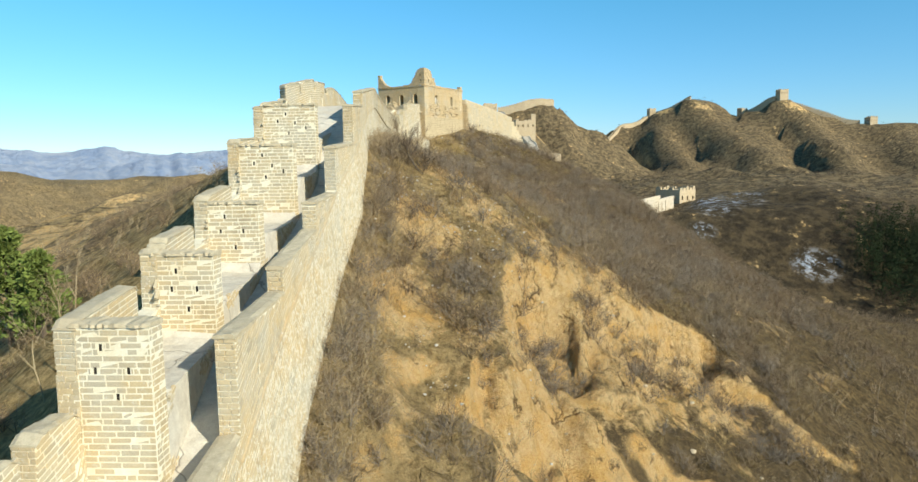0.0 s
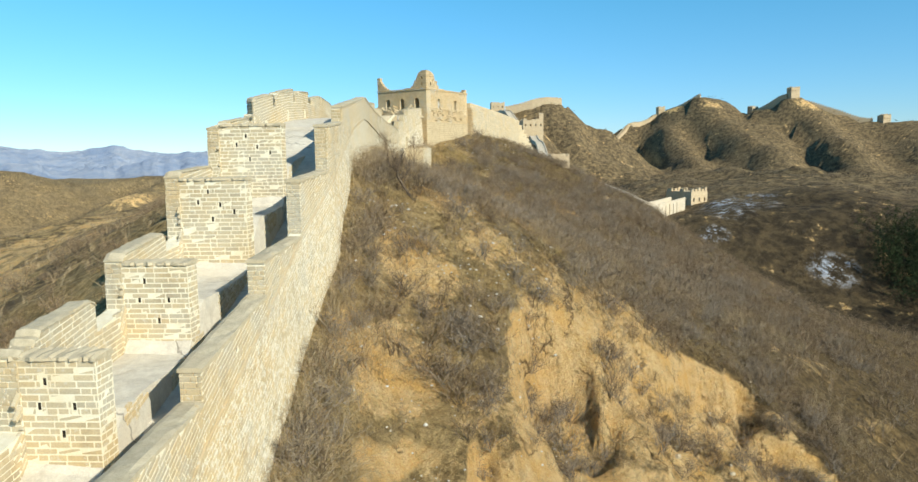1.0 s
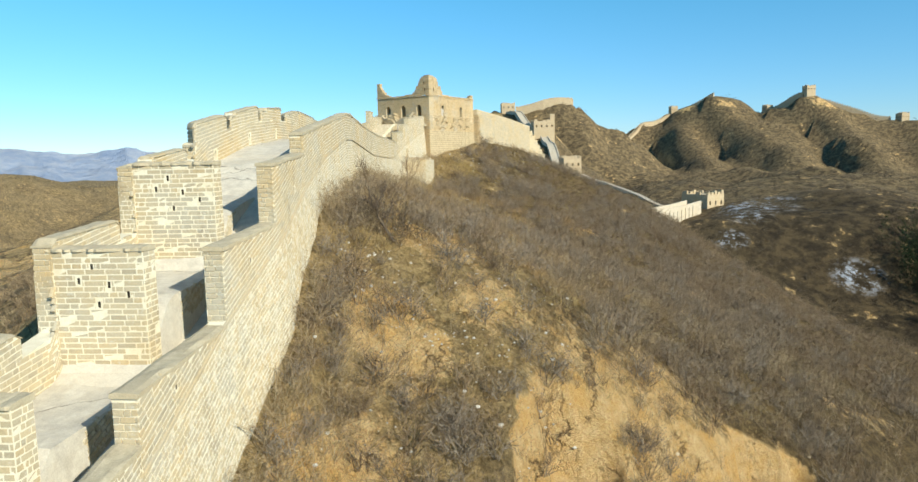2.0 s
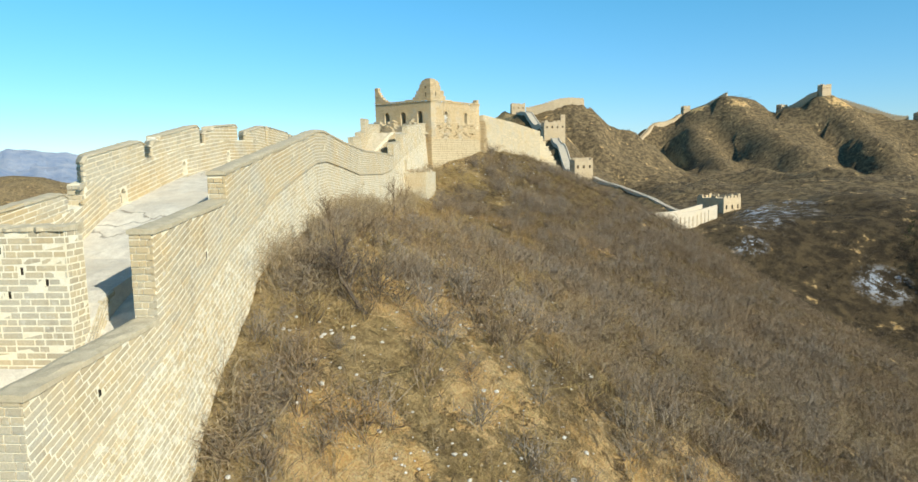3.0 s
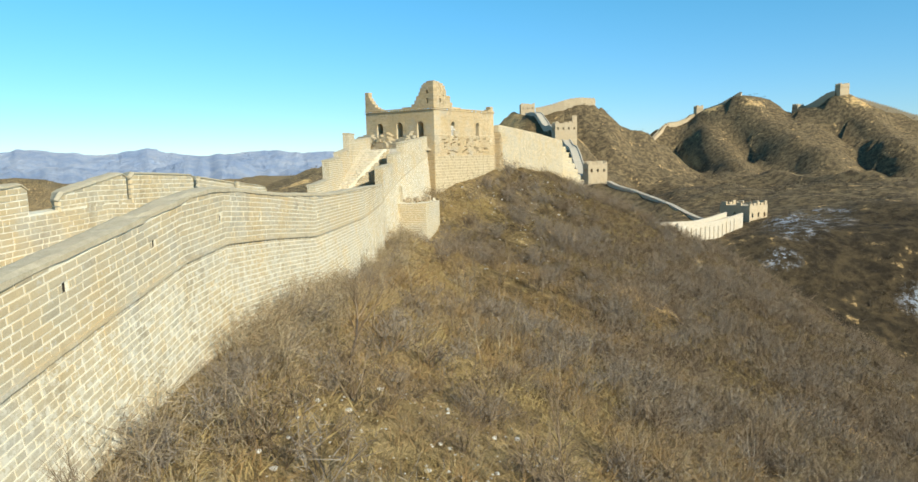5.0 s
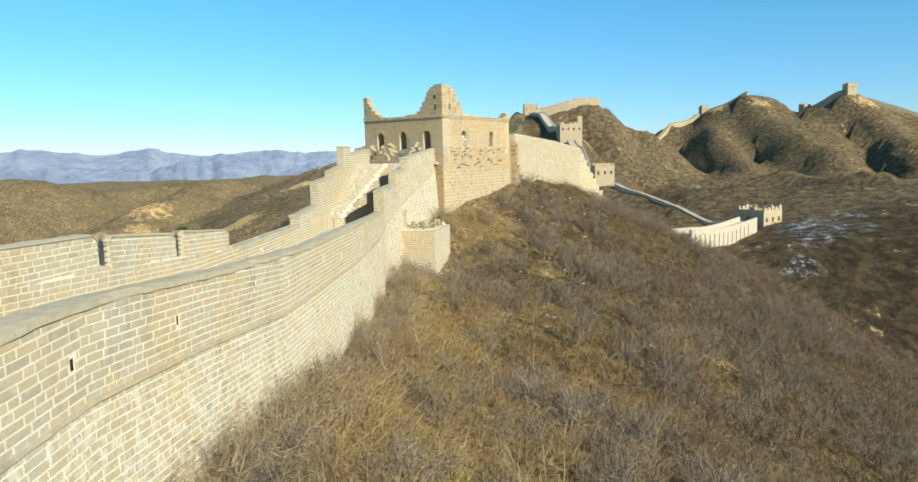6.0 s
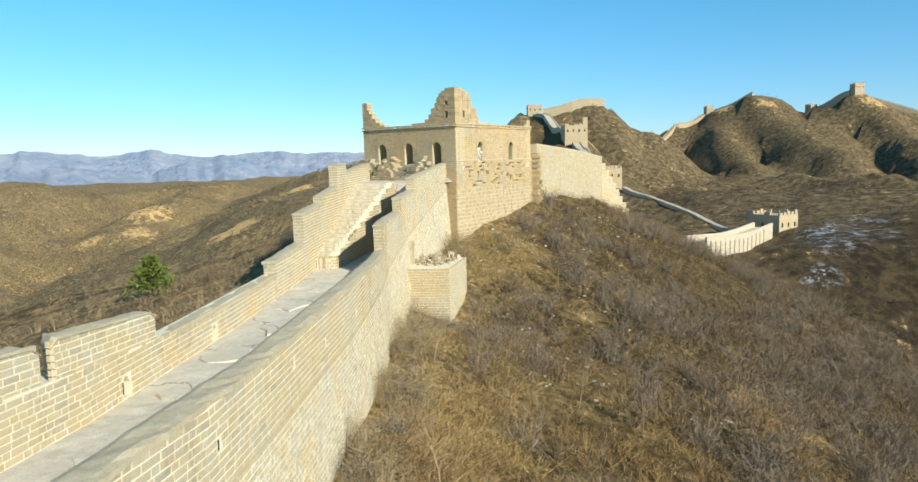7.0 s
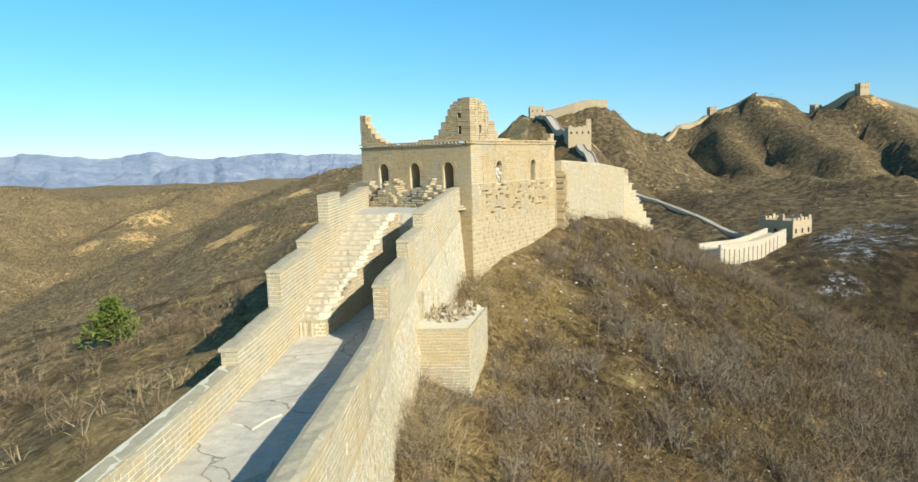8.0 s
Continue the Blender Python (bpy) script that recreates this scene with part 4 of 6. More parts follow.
# the walk: worn lime floor
walkway = thing("walkway", (-7, 36, 22.5), "worn pale lime walkway, cracked, with broken edges", "floor", kind="structure")
bm, rows = bmesh.new(), []
for y in stations(-20, 76, 0.3):
    a, b = float(at(XL, y)) + 0.3, float(at(XR, y)) - THICK + 0.05
    edge = float(at(TERRACE, y)) if 11.3 < y < 28.6 else a + (b - a) * 0.6
    edge = min(max(edge, a + 0.3), b - 0.3)
    cross = [(a + (edge - a) * j / 6, float(at(FLOOR, y))) for j in range(7)] + [(edge + 0.012 + (b - edge - 0.012) * j / 4, float(passage(y))) for j in range(5)]
    rows.append([bm.verts.new((x, y, z + 0.035 * float(fbm(np.array(x * 1.3), np.array(y * 1.3), 3, 9)))) for x, z in cross])
for r, q in zip(rows, rows[1:]):
    for i in range(11):
        bm.faces.new((r[i], r[i + 1], q[i + 1], q[i]))
part("surface", bm, PLASTER, walkway)
# shallow remains of the upper floor layer, with a broken edge
for j in range(8):
    yc = 42 + 2.4 * j
    a, b = float(at(XL, yc)) + 0.4, float(at(XR, yc)) - THICK
    xc, z = a + (b - a) * rng.uniform(0.15, 0.55), float(at(FLOOR, yc))
    bm = bmesh.new()
    n = 11
    pts = [(xc + 0.55 * math.cos(6.283 * i / n) * rng.uniform(0.6, 1.15), yc + 0.75 * math.sin(6.283 * i / n) * rng.uniform(0.6, 1.15)) for i in range(n)]
    slope = (float(at(FLOOR, yc + 0.5)) - float(at(FLOOR, yc - 0.5)))
    lo = [bm.verts.new((x, y, z - 0.05 + slope * (y - yc))) for x, y in pts]
    hi = [bm.verts.new((xc + (x - xc) * 0.96, yc + (y - yc) * 0.96, z + 0.03 + slope * (y - yc))) for x, y in pts]
    bm.faces.new(hi)
    for i in range(n):
        bm.faces.new((lo[i], lo[(i + 1) % n], hi[(i + 1) % n], hi[i]))
    part("floor_patch", bm, PLASTER, walkway)
# brick sides of the terraces, dropping to the passage
ms = brick_matrices(along_y(lambda y, h: float(at(TERRACE, y)) + 0.022, lambda y: float(passage(y)) - 0.05, 1), 17.0, lambda y: float(at(FLOOR, y)) - float(passage(y)) + 0.02, 0.104, 0.33, rng, lambda y, h, w: vnoise(np.array(y * 1.1), np.array(h * 1.5), 29) > 0.05, u_start=11.62)
lay_bricks(walkway, ms, 200, WASHED_JOINED, meshes=WASHED_MESHES)

# stair up to the tower
stair = thing("stone_stair", (-9.3, 67, 22.6), "worn pale stone stair climbing to the watchtower", "stairs")
N = 20
Z0, Z1 = 23.05, 25.5
YS, YE = 64.3, 72.8
side = lambda y: -8.95 + 0.065 * (y - YS)
for i in range(N):
    ya = YS + 0.02 + (YE - YS) * i / N
    z = Z0 + (Z1 - Z0) * (i + 1) / N
    bm = bmesh.new()
    a, b = float(at(XL, ya)) + 0.36, side(ya) - 0.3
    rows = []
    for q in range(10):
        x = a + (b - a) * q / 9
        f0, w = ya + rng.uniform(-0.03, 0.02), rng.uniform(-0.014, 0.008)
        rows.append([bm.verts.new(c) for c in ((x, f0, z - (0.5 if i else 0.8)), (x, f0 - 0.01, z - 0.03 + w), (x, f0 + 0.04, z + w), (x, ya + 1.0, z + 0.5 * w), (x, ya + 1.0, z - 0.5))])
    for r, q in zip(rows, rows[1:]):
        for e in range(5):
            bm.faces.new((r[e], r[(e + 1) % 5], q[(e + 1) % 5], q[e]))
    bm.faces.new(rows[0])
    bm.faces.new(rows[-1][::-1])
    part("step", bm, STAIR, stair)
# brick cheek of the stair, dropping sheer to the walk
rail = lambda y: Z0 + (Z1 - Z0) * (min(N - 1, int((y - YS) / (YE - YS) * N)) + 1) / N + 0.03
bm = bmesh.new()
for i in range(N):
    y0, y1 = YS + (YE - YS) * i / N, YS + (YE - YS) * (i + 1) / N
    prism(bm, [(side(y0) - 0.34, y0), (side(y0) - 0.015, y0), (side(y1) - 0.015, y1), (side(y1) - 0.34, y1)], 22.4, rail((y0 + y1) / 2) - 0.01, 0.012)
bmesh.ops.remove_doubles(bm, verts=bm.verts, dist=0.002)
part("side_wall", bm, MORTAR, stair)
ms = brick_matrices(along_y(lambda y, h: side(y), lambda y: 22.7, 1), YE - YS, lambda y: rail(y) - 22.7, 0.104, 0.33, rng, u_start=YS)
ms += brick_matrices(facing((side(YS) - 0.62, YS, 22.7), (1, 0, 0), (0, -1, 0)), 0.62, lambda u: rail(YS) - 22.72, 0.104, 0.20, rng)
lay_bricks(stair, ms, 150)
bm = bmesh.new()
prism(bm, [(-10.6, 72.6), (-6.9, 72.6), (-6.6, 77.5), (-10.6, 77.5)], 22.9, 25.52, 0.02)
part("landing", bm, PLASTER, stair)

# ---- watchtower ----
CX, CY, HEAD, WL, WR = -5.72, 75.19, math.radians(62.0), 6.13, 7.98
HR, HL = np.array([math.cos(HEAD), math.sin(HEAD), 0]), np.array([-math.sin(HEAD), math.cos(HEAD), 0])
C0 = np.array([CX, CY, 0.0])
tower = thing("watchtower", (CX - 1, CY + 5, 22.0), "ruined ochre brick watchtower with arched windows and broken battlements", "tower")
ZC, ZB = 28.22, 20.5


def tower_map(p0, a, n, depth):
    return lambda u, v, w: tuple(p0 + a * u + n * (-0.015 - depth * w) + np.array([0, 0, v]))


LW, RW = [0.193 * WL, 0.491 * WL, 0.784 * WL], [0.288 * WR, 0.698 * WR]
TW = 0.75
left_holes = [h for u in LW for h in arch(u, 26.30, 27.42, 0.52)]
right_holes = [h for u in RW for h in arch(u, 26.42, 27.42, 0.46)]
hr = random.Random(77)
# gaps where bricks have fallen deep out of the east face
gaps = []
for _ in range(60):
    u, z, w, h = hr.uniform(0.3, WR - 0.4), 25.1 + 0.098 * int(13 * hr.random()), hr.uniform(0.1, 0.36), hr.choice((0.09, 0.09, 0.09, 0.19))
    if all(u + w < a or u > b or z + h < c or z > d for a, b, c, d in gaps + right_holes):
        gaps.append((u, u + w, z, z + h))
right_holes += gaps
faces = [("wall", C0, HL, -HR, WL, left_holes), ("wall", C0, HR, -HL, WR, right_holes),
         ("wall", C0 + HL * WL, HR, HL, WR, [h for u in RW for h in arch(u, 26.42, 27.42, 0.46)]), ("wall", C0 + HR * WR, HL, HR, WL, [h for u in LW[:2] for h in arch(u, 25.8, 27.42, 0.6)])]
for name, p0, a, n, L, hs in faces:
    slab(name, tower, TOWER_MORTAR, (0, L), (ZB, 25.0, ZC), hs, tower_map(p0, a, n, TW))
trng = random.Random(5)


def tower_bricks(p0, a, n, L, hs, z0, z1, damage, label, course=0.098, blen=0.34, joined=TOWER_BRICK, joint=0.013, proud=0.004):
    def skip(u, h, w):
        z = z0 + h
        return any(c - w / 2 < u < d + w / 2 and e - 0.04 < z < f + 0.02 for c, d, e, f in hs) or trng.random() < damage(u, z)
    ms = brick_matrices(facing(p0 + np.array([0, 0, z0]) + n * 0.0, a, n), L, lambda u: z1 - z0, course, blen, trng, skip, joint, proud, 0.0, 0.15)
    return ms


# east face: stone base, broken band, sound brick above
ms = tower_bricks(C0, HR, -HL, WR, right_holes, 26.5, ZC - 0.02, lambda u, z: 0.01, "brick")
ms += tower_bricks(C0, HR, -HL, WR, right_holes, 25.0, 26.5, lambda u, z: 0.08 + 0.5 * max(0.0, float(vnoise(np.array(u * 1.6), np.array(z * 3.5), 8))), "brick", proud=0.022)
ms += tower_bricks(C0, HL, -HR, WL, left_holes, 25.4, ZC - 0.02, lambda u, z: 0.012, "brick")
ms += tower_bricks(C0, HL, -HR, 0.9, [], 21.5, 25.4, lambda u, z: 0.28 if 23.6 < z < 25.2 else 0.05, "brick", proud=0.03)
ms.sort(key=lambda m: (m[0, 3] - CX) ** 2 + (m[1, 3] - CY) ** 2)
lay_bricks(tower, ms, 0, TOWER_BRICK, shapes=FLAT)
ms = tower_bricks(C0, HR, -HL, WR, [], 21.0, 25.0, lambda u, z: 0.02, "stone", course=0.2, blen=0.74, joint=0.036, proud=0.02)
blocks = []
for m in ms[:300]:
    blocks.append(m)
STONE_MESHES = [array_mesh("stone_block", v, f, speckled("dressed_stone_block", (0.38, 0.30, 0.18), (0.56, 0.445, 0.28), 5.0)) for v, f in SHAPES[:3]]
inv = tower.matrix_basis.inverted()
for k, m in enumerate(blocks):
    ob = new("stone_block", STONE_MESHES[k % 3])
    ob.parent = tower
    ob.matrix_basis = inv @ Matrix(m.tolist())
# arch rings round the openings
for p0, a, n, us, zt, wd in ((C0, HL, -HR, LW, 27.42, 0.52), (C0, HR, -HL, RW, 27.42, 0.46)):
    for u in us:
        for i in range(9):
            bm = bmesh.new()
            t0, t1 = math.pi * i / 9 + 0.02, math.pi * (i + 1) / 9 - 0.02
            r0, r1, zc = wd / 2 + 0.01, wd / 2 + 0.19, zt - wd / 2
            vv = []
            for d in (0.0, 0.035):
                for r, t in ((r0, t0), (r1, t0), (r1, t1), (r0, t1)):
                    vv.append(bm.verts.new(tuple(p0 + a * (u + r * math.cos(t)) + n * (d - 0.01) + np.array([0, 0, zc + r * math.sin(t)]))))
            bm.faces.new(vv[4:])
            for q in range(4):
                bm.faces.new((vv[q], vv[(q + 1) % 4], vv[4 + (q + 1) % 4], vv[4 + q]))
            part("brick", bm, TOWER_BRICK, tower)
# the base runs on a little past the tower's far corner
bm = bmesh.new()
for k, (u0, u1, zt) in enumerate(((WR + 0.01, WR + 0.5, 26.5), (WR + 0.5, WR + 0.95, 26.1), (WR + 0.95, WR + 1.3, 25.4))):
    prism(bm, [tuple((C0 + HR * u + HL * v)[:2]) for u, v in ((u0, 0.01), (u1, 0.01), (u1, 1.2), (u0, 1.2))], 21.0, zt, 0.05)
part("base_return", bm, TOWER_MORTAR, tower)
ms = tower_bricks(C0 + HR * WR, HR, -HL, 1.3, [], 22.0, 26.45, lambda u, z: 1.0 if z > (26.5, 26.1, 25.4)[min(2, int(u / 0.45))] else 0.14, "brick", proud=0.03)
lay_bricks(tower, ms, 0, TOWER_BRICK, shapes=FLAT)
# roof slab, inner pier and rubble infill of a window
bm = bmesh.new()
corner = lambda u, v: tuple((C0 + HR * u + HL * v)[:2])
prism(bm, [corner(0.3, 0.3), corner(WR - 0.3, 0.3), corner(WR - 0.3, WL - 0.3), corner(0.3, WL - 0.3)], 28.0, 28.24, 0.03)
part("roof", bm, COPING, tower, "flat roof of broken brick and earth")
bm = bmesh.new()
prism(bm, [corner(2.6, 2.0), corner(5.6, 2.0), corner(5.6, 4.2), corner(2.6, 4.2)], 21.0, 28.0)
part("inner_pier", bm, TOWER_MORTAR, tower)
bm = bmesh.new()
prism(bm, [corner(0.8, 0.8), corner(WR - 0.8, 0.8), corner(WR - 0.8, WL - 0.8), corner(0.8, WL - 0.8)], 21.0, 25.7)
part("inner_floor", bm, PLASTER, tower)
bm = bmesh.new()
for i in range(26):
    u, z = RW[0] + trng.uniform(-0.2, 0.2), 26.42 + trng.uniform(0, 0.62)
    c = C0 + HR * u - HL * trng.uniform(-0.25, -0.05)
    bmesh.ops.create_icosphere(bm, subdivisions=1, radius=trng.uniform(0.06, 0.12), matrix=Matrix.Translation((c[0], c[1], z)))
part("rubble_infill", bm, ROCK, tower, "pale rubble blocking a window")
# cornice of dog-tooth brick between two flat courses
for p0, a, n, L in ((C0, HL, -HR, WL), (C0, HR, -HL, WR)):
    for z0, z1, d in ((28.16, 28.21, 0.05), (28.30, 28.35, 0.09)):
        bm = bmesh.new()
        q0, q1 = p0 - a * 0.05 + n * d, p0 + a * (L + 0.05) + n * d
        prism(bm, [tuple(q0[:2]), tuple(q1[:2]), tuple((q1 - n * 0.4)[:2]), tuple((q0 - n * 0.4)[:2])], z0, z1, 0.006)
        part("cornice_course", bm, TOWER_BRICK, tower)
    bm = bmesh.new()
    k = 0
    while k * 0.19 < L - 0.1:
        c = p0 + a * (k * 0.19 + 0.1)
        if trng.random() > 0.07:
            prism(bm, [tuple((c - a * 0.08)[:2]), tuple((c + n * 0.1)[:2]), tuple((c + a * 0.08)[:2])], 28.21, 28.30)
        k += 1
    part("cornice_teeth", bm, TOWER_BRICK, tower)


def ruin(name, cells, label, mat=TOWER_BRICK):
    """Broken battlement: cells of (u, v, width, depth, top, base) on the tower's roof, laid in brick courses."""
    owner = bmesh.new()
    for u, v, w, d, z1, z0 in cells:
        z = z0
        while z < z1 - 0.01:
            h = min(0.098, z1 - z)
            j = lambda: trng.uniform(-0.012, 0.012)
            n = max(1, round(w / 0.4))
            for i in range(n):
                ua, ub = u + w * i / n + 0.006, u + w * (i + 1) / n - 0.006
                prism(owner, [corner(ua + j(), v + j()), corner(ub + j(), v + j()), corner(ub + j(), v + d + j()), corner(ua + j(), v + d + j())], z, z + h - 0.012)
            z += h
    return tagged(part(name, owner, mat, tower, label), label, kind="stuff")


# corner turret: two walls meeting over the corner, stepping down along the west face, with small openings
cells = []
for k, (v0, v1, zt) in enumerate(((0.0, 0.45, 30.12), (0.45, 0.62, 30.1), (0.62, 0.84, 30.0), (0.84, 1.0, 29.88), (1.0, 1.14, 29.7), (1.14, 1.26, 29.42), (1.26, 1.5, 29.16), (1.5, 1.66, 28.86), (1.66, 1.9, 28.62), (1.9, 2.75, 28.45))):
    if 0.4 < v0 < 0.5:
        cells += [(0.0, v0, 0.42, v1 - v0, 28.62, 28.34), (0.0, v0, 0.42, v1 - v0, 29.3, 28.95), (0.0, v0, 0.42, v1 - v0, zt, 29.5)]
    else:
        cells.append((0.0, v0, 0.42, v1 - v0, zt, 28.34))
for u0, u1, zt in ((0.42, 0.72, 30.1), (0.72, 0.88, 30.05), (0.88, 1.2, 30.0), (1.2, 1.42, 29.86), (1.42, 1.56, 29.6), (1.56, 2.05, 29.2), (2.05, 2.3, 28.75), (2.3, 3.4, 28.44)):
    if 0.7 < u0 < 0.75:
        cells += [(u0, 0.0, u1 - u0, 0.42, 28.66, 28.34), (u0, 0.0, u1 - u0, 0.42, zt, 28.98)]
    else:
        cells.append((u0, 0.0, u1 - u0, 0.42, zt, 28.34))
ruin("turret", cells, "stepped ruin of the corner battlement with two small openings")
cells = [(0.0, WL - 0.34, 0.4, 0.34, 29.72, 28.34), (0.0, WL - 0.48, 0.4, 0.14, 29.3, 28.34), (0.0, WL - 0.66, 0.4, 0.18, 29.1, 28.34), (0.0, WL - 0.9, 0.4, 0.24, 28.85, 28.34), (0.0, WL - 1.2, 0.4, 0.3, 28.6, 28.34), (0.0, WL - 1.5, 0.4, 0.3, 28.46, 28.34)]
ruin("corner_remnant", cells + [(0.4, WL - 0.4, 0.3, 0.4, 29.0, 28.34), (0.7, WL - 0.4, 0.5, 0.4, 28.7, 28.34)], "jagged finger of the broken battlement")
ruin("end_remnant", [(WR - 0.45, 0.0, 0.4, 0.4, 28.72, 28.34), (WR - 0.75, 0.0, 0.3, 0.4, 28.5, 28.34)], "low stump of the broken battlement")

# crumbling brick piled against the west face up to the sills
heap = random.Random(31)
cells = []
crest = lambda v: float(np.interp(v, (0.6, 1.0, 1.6, 1.9, 2.3, 2.7, 3.4, 3.7, 4.3, 4.6, 5.1, 5.4, 6.4), (25.9, 26.2, 26.3, 26.85, 26.6, 26.25, 26.2, 26.7, 26.75, 26.3, 26.3, 26.65, 26.6)))
for row in range(17):
    z = 25.3 + 0.098 * row
    v = 0.6 - heap.uniform(0, 0.3)
    while v < WL + 0.3:
        d = heap.uniform(0.2, 0.38)
        for u, drop in ((-0.42, 0.0), (-0.72, 0.22), (-0.95, 0.5)):
            if z + 0.05 < crest(v + d / 2) - drop and heap.random() > 0.03:
                cells.append((u + heap.uniform(-0.03, 0.03), v + 0.006, 0.4, d - 0.012, z + 0.09, z))
        v += d
ruin("broken_wall", cells, "pale crumbling brickwork against the foot of the tower wall", BRICK_JOINED)

# ---- small bastion below the stair ----
bastion = thing("bastion", (-6, 68, 20.5), "small tan brick bastion against the wall, rubble on its top", "bastion")
bx0, bx1, by0, by1, bz0, bz1 = -7.1, -5.22, 66.95, 70.2, 17.3, 22.3
bm = bmesh.new()
prism(bm, [(bx0 - 0.3, by0 + 0.015), (bx1 - 0.01, by0 + 0.1), (bx1 + 0.35, by1), (bx0, by1)], bz0, bz1 - 0.04)
part("core", bm, MORTAR, bastion)
a = unit((bx1 - bx0 + 0.3, 0.085, 0))
n = np.array([a[1], -a[0], 0])
slot = lambda u, h, w: (abs(u - 0.55) < 0.05 + w / 2 and 21.5 < bz0 + h < 21.76) or rng.random() < (0.12 if bz0 + h < 20.7 else 0.02)
ms = brick_matrices(facing((bx0 - 0.3, by0, bz0), a, n), 2.18, lambda u: bz1 - bz0, 0.104, 0.33, rng, slot)
b2 = unit((0.36, by1 - by0 - 0.1, 0))
ms += brick_matrices(facing((bx1, by0 + 0.1, bz0), b2, (b2[1], -b2[0], 0)), 3.17, lambda u: bz1 - bz0, 0.104, 0.33, rng)
ms.sort(key=lambda m: -m[2, 3])
lay_bricks(bastion, ms, 200)
bm = bmesh.new()
for i in range(70):
    x, y = rng.uniform(bx0, bx1 + 0.1), rng.uniform(by0 + 0.9, by1)
    bmesh.ops.create_cube(bm, size=1, matrix=Matrix.Translation((x, y, bz1 + rng.uniform(-0.02, 0.22) * (1 if y > 68 else 0.4))) @ Euler((rng.uniform(0, 3), rng.uniform(0, 3), rng.uniform(0, 3))).to_matrix().to_4x4() @ Matrix.Diagonal((rng.uniform(0.08, 0.26), rng.uniform(0.07, 0.15), rng.uniform(0.05, 0.09), 1)))
tagged(part("rubble", bm, STONE, bastion, "heap of broken bricks"), "heap of broken bricks", kind="stuff")
# blind arched niche in the wall above it
niche = thing("niche", (-6.93, 68.0, 22.5), "blind arched niche outlined in brick", "niche")
for i in range(11):
    bm = bmesh.new()
    t = math.pi * i / 10
    y, z = 68.0 + 0.2 * math.cos(t), 22.98 + 0.24 * math.sin(t)
    prism(bm, [(-7.0, y - 0.04), (-6.8, y - 0.04), (-6.8, y + 0.04), (-7.0, y + 0.04)], z - 0.05, z + 0.05)
    part("brick", bm, COPING, niche)
for s in (-1, 1):
    bm = bmesh.new()
    prism(bm, [(-7.0, 68 + s * 0.2 - 0.045), (-6.8, 68 + s * 0.2 - 0.045), (-6.8, 68 + s * 0.2 + 0.045), (-7.0, 68 + s * 0.2 + 0.045)], 22.35, 22.98)
    part("brick", bm, COPING, niche)


bm = bmesh.new()
prism(bm, [(-7.0, 67.82), (-6.835, 67.82), (-6.835, 68.18), (-7.0, 68.18)], 22.36, 23.15)
part("back", bm, STONE, niche)

# ---- wall beyond the tower ----
beyond = thing("wall_beyond", (1, 92, 23), "tall pale brick wall stepping down the ridge past the tower", "wall", kind="structure")
A, B = np.array([-1.6, 82.6, 0]), np.array([4.5, 104.0, 0])
dirn = unit(B - A)
out = np.array([dirn[1], -dirn[0], 0])
L = float(np.linalg.norm(B - A))
steps = [(0.0, L * 0.5, 27.35, 27.0), (L * 0.5, L, 27.0, 26.42)]
bm = bmesh.new()
for u0, u1, z0, z1 in steps:
    q = [A + dirn * u0, A + dirn * u1, A + dirn * u1 - out * 3.2, A + dirn * u0 - out * 3.2]
    lo = [bm.verts.new((p[0], p[1], 16.0)) for p in q]
    hi = [bm.verts.new((p[0], p[1], z)) for p, z in zip(q, (z0, z1, z1 - 0.4, z0 - 0.4))]
    bm.faces.new(hi)
    for i in range(4):
        bm.faces.new((lo[i], lo[(i + 1) % 4], hi[(i + 1) % 4], hi[i]))
dir2 = unit((2.6, 2.2, 0))
out2 = np.array([dir2[1], -dir2[0], 0])
for i in range(8):
    q = [B + dir2 * 0.45 * i, B + dir2 * 0.45 * (i + 1), B + dir2 * 0.45 * (i + 1) - out2 * 3.0, B + dir2 * 0.45 * i - out2 * 3.0]
    prism(bm, [tuple(p[:2]) for p in q], 16.0, 25.8 - 0.62 * i)
part("core", bm, TOWER_MORTAR, beyond)


def beyond_height(u):
    for u0, u1, z0, z1 in steps:
        if u0 <= u <= u1:
            return z0 + (z1 - z0) * (u - u0) / (u1 - u0) - 20.0
    return 0.0


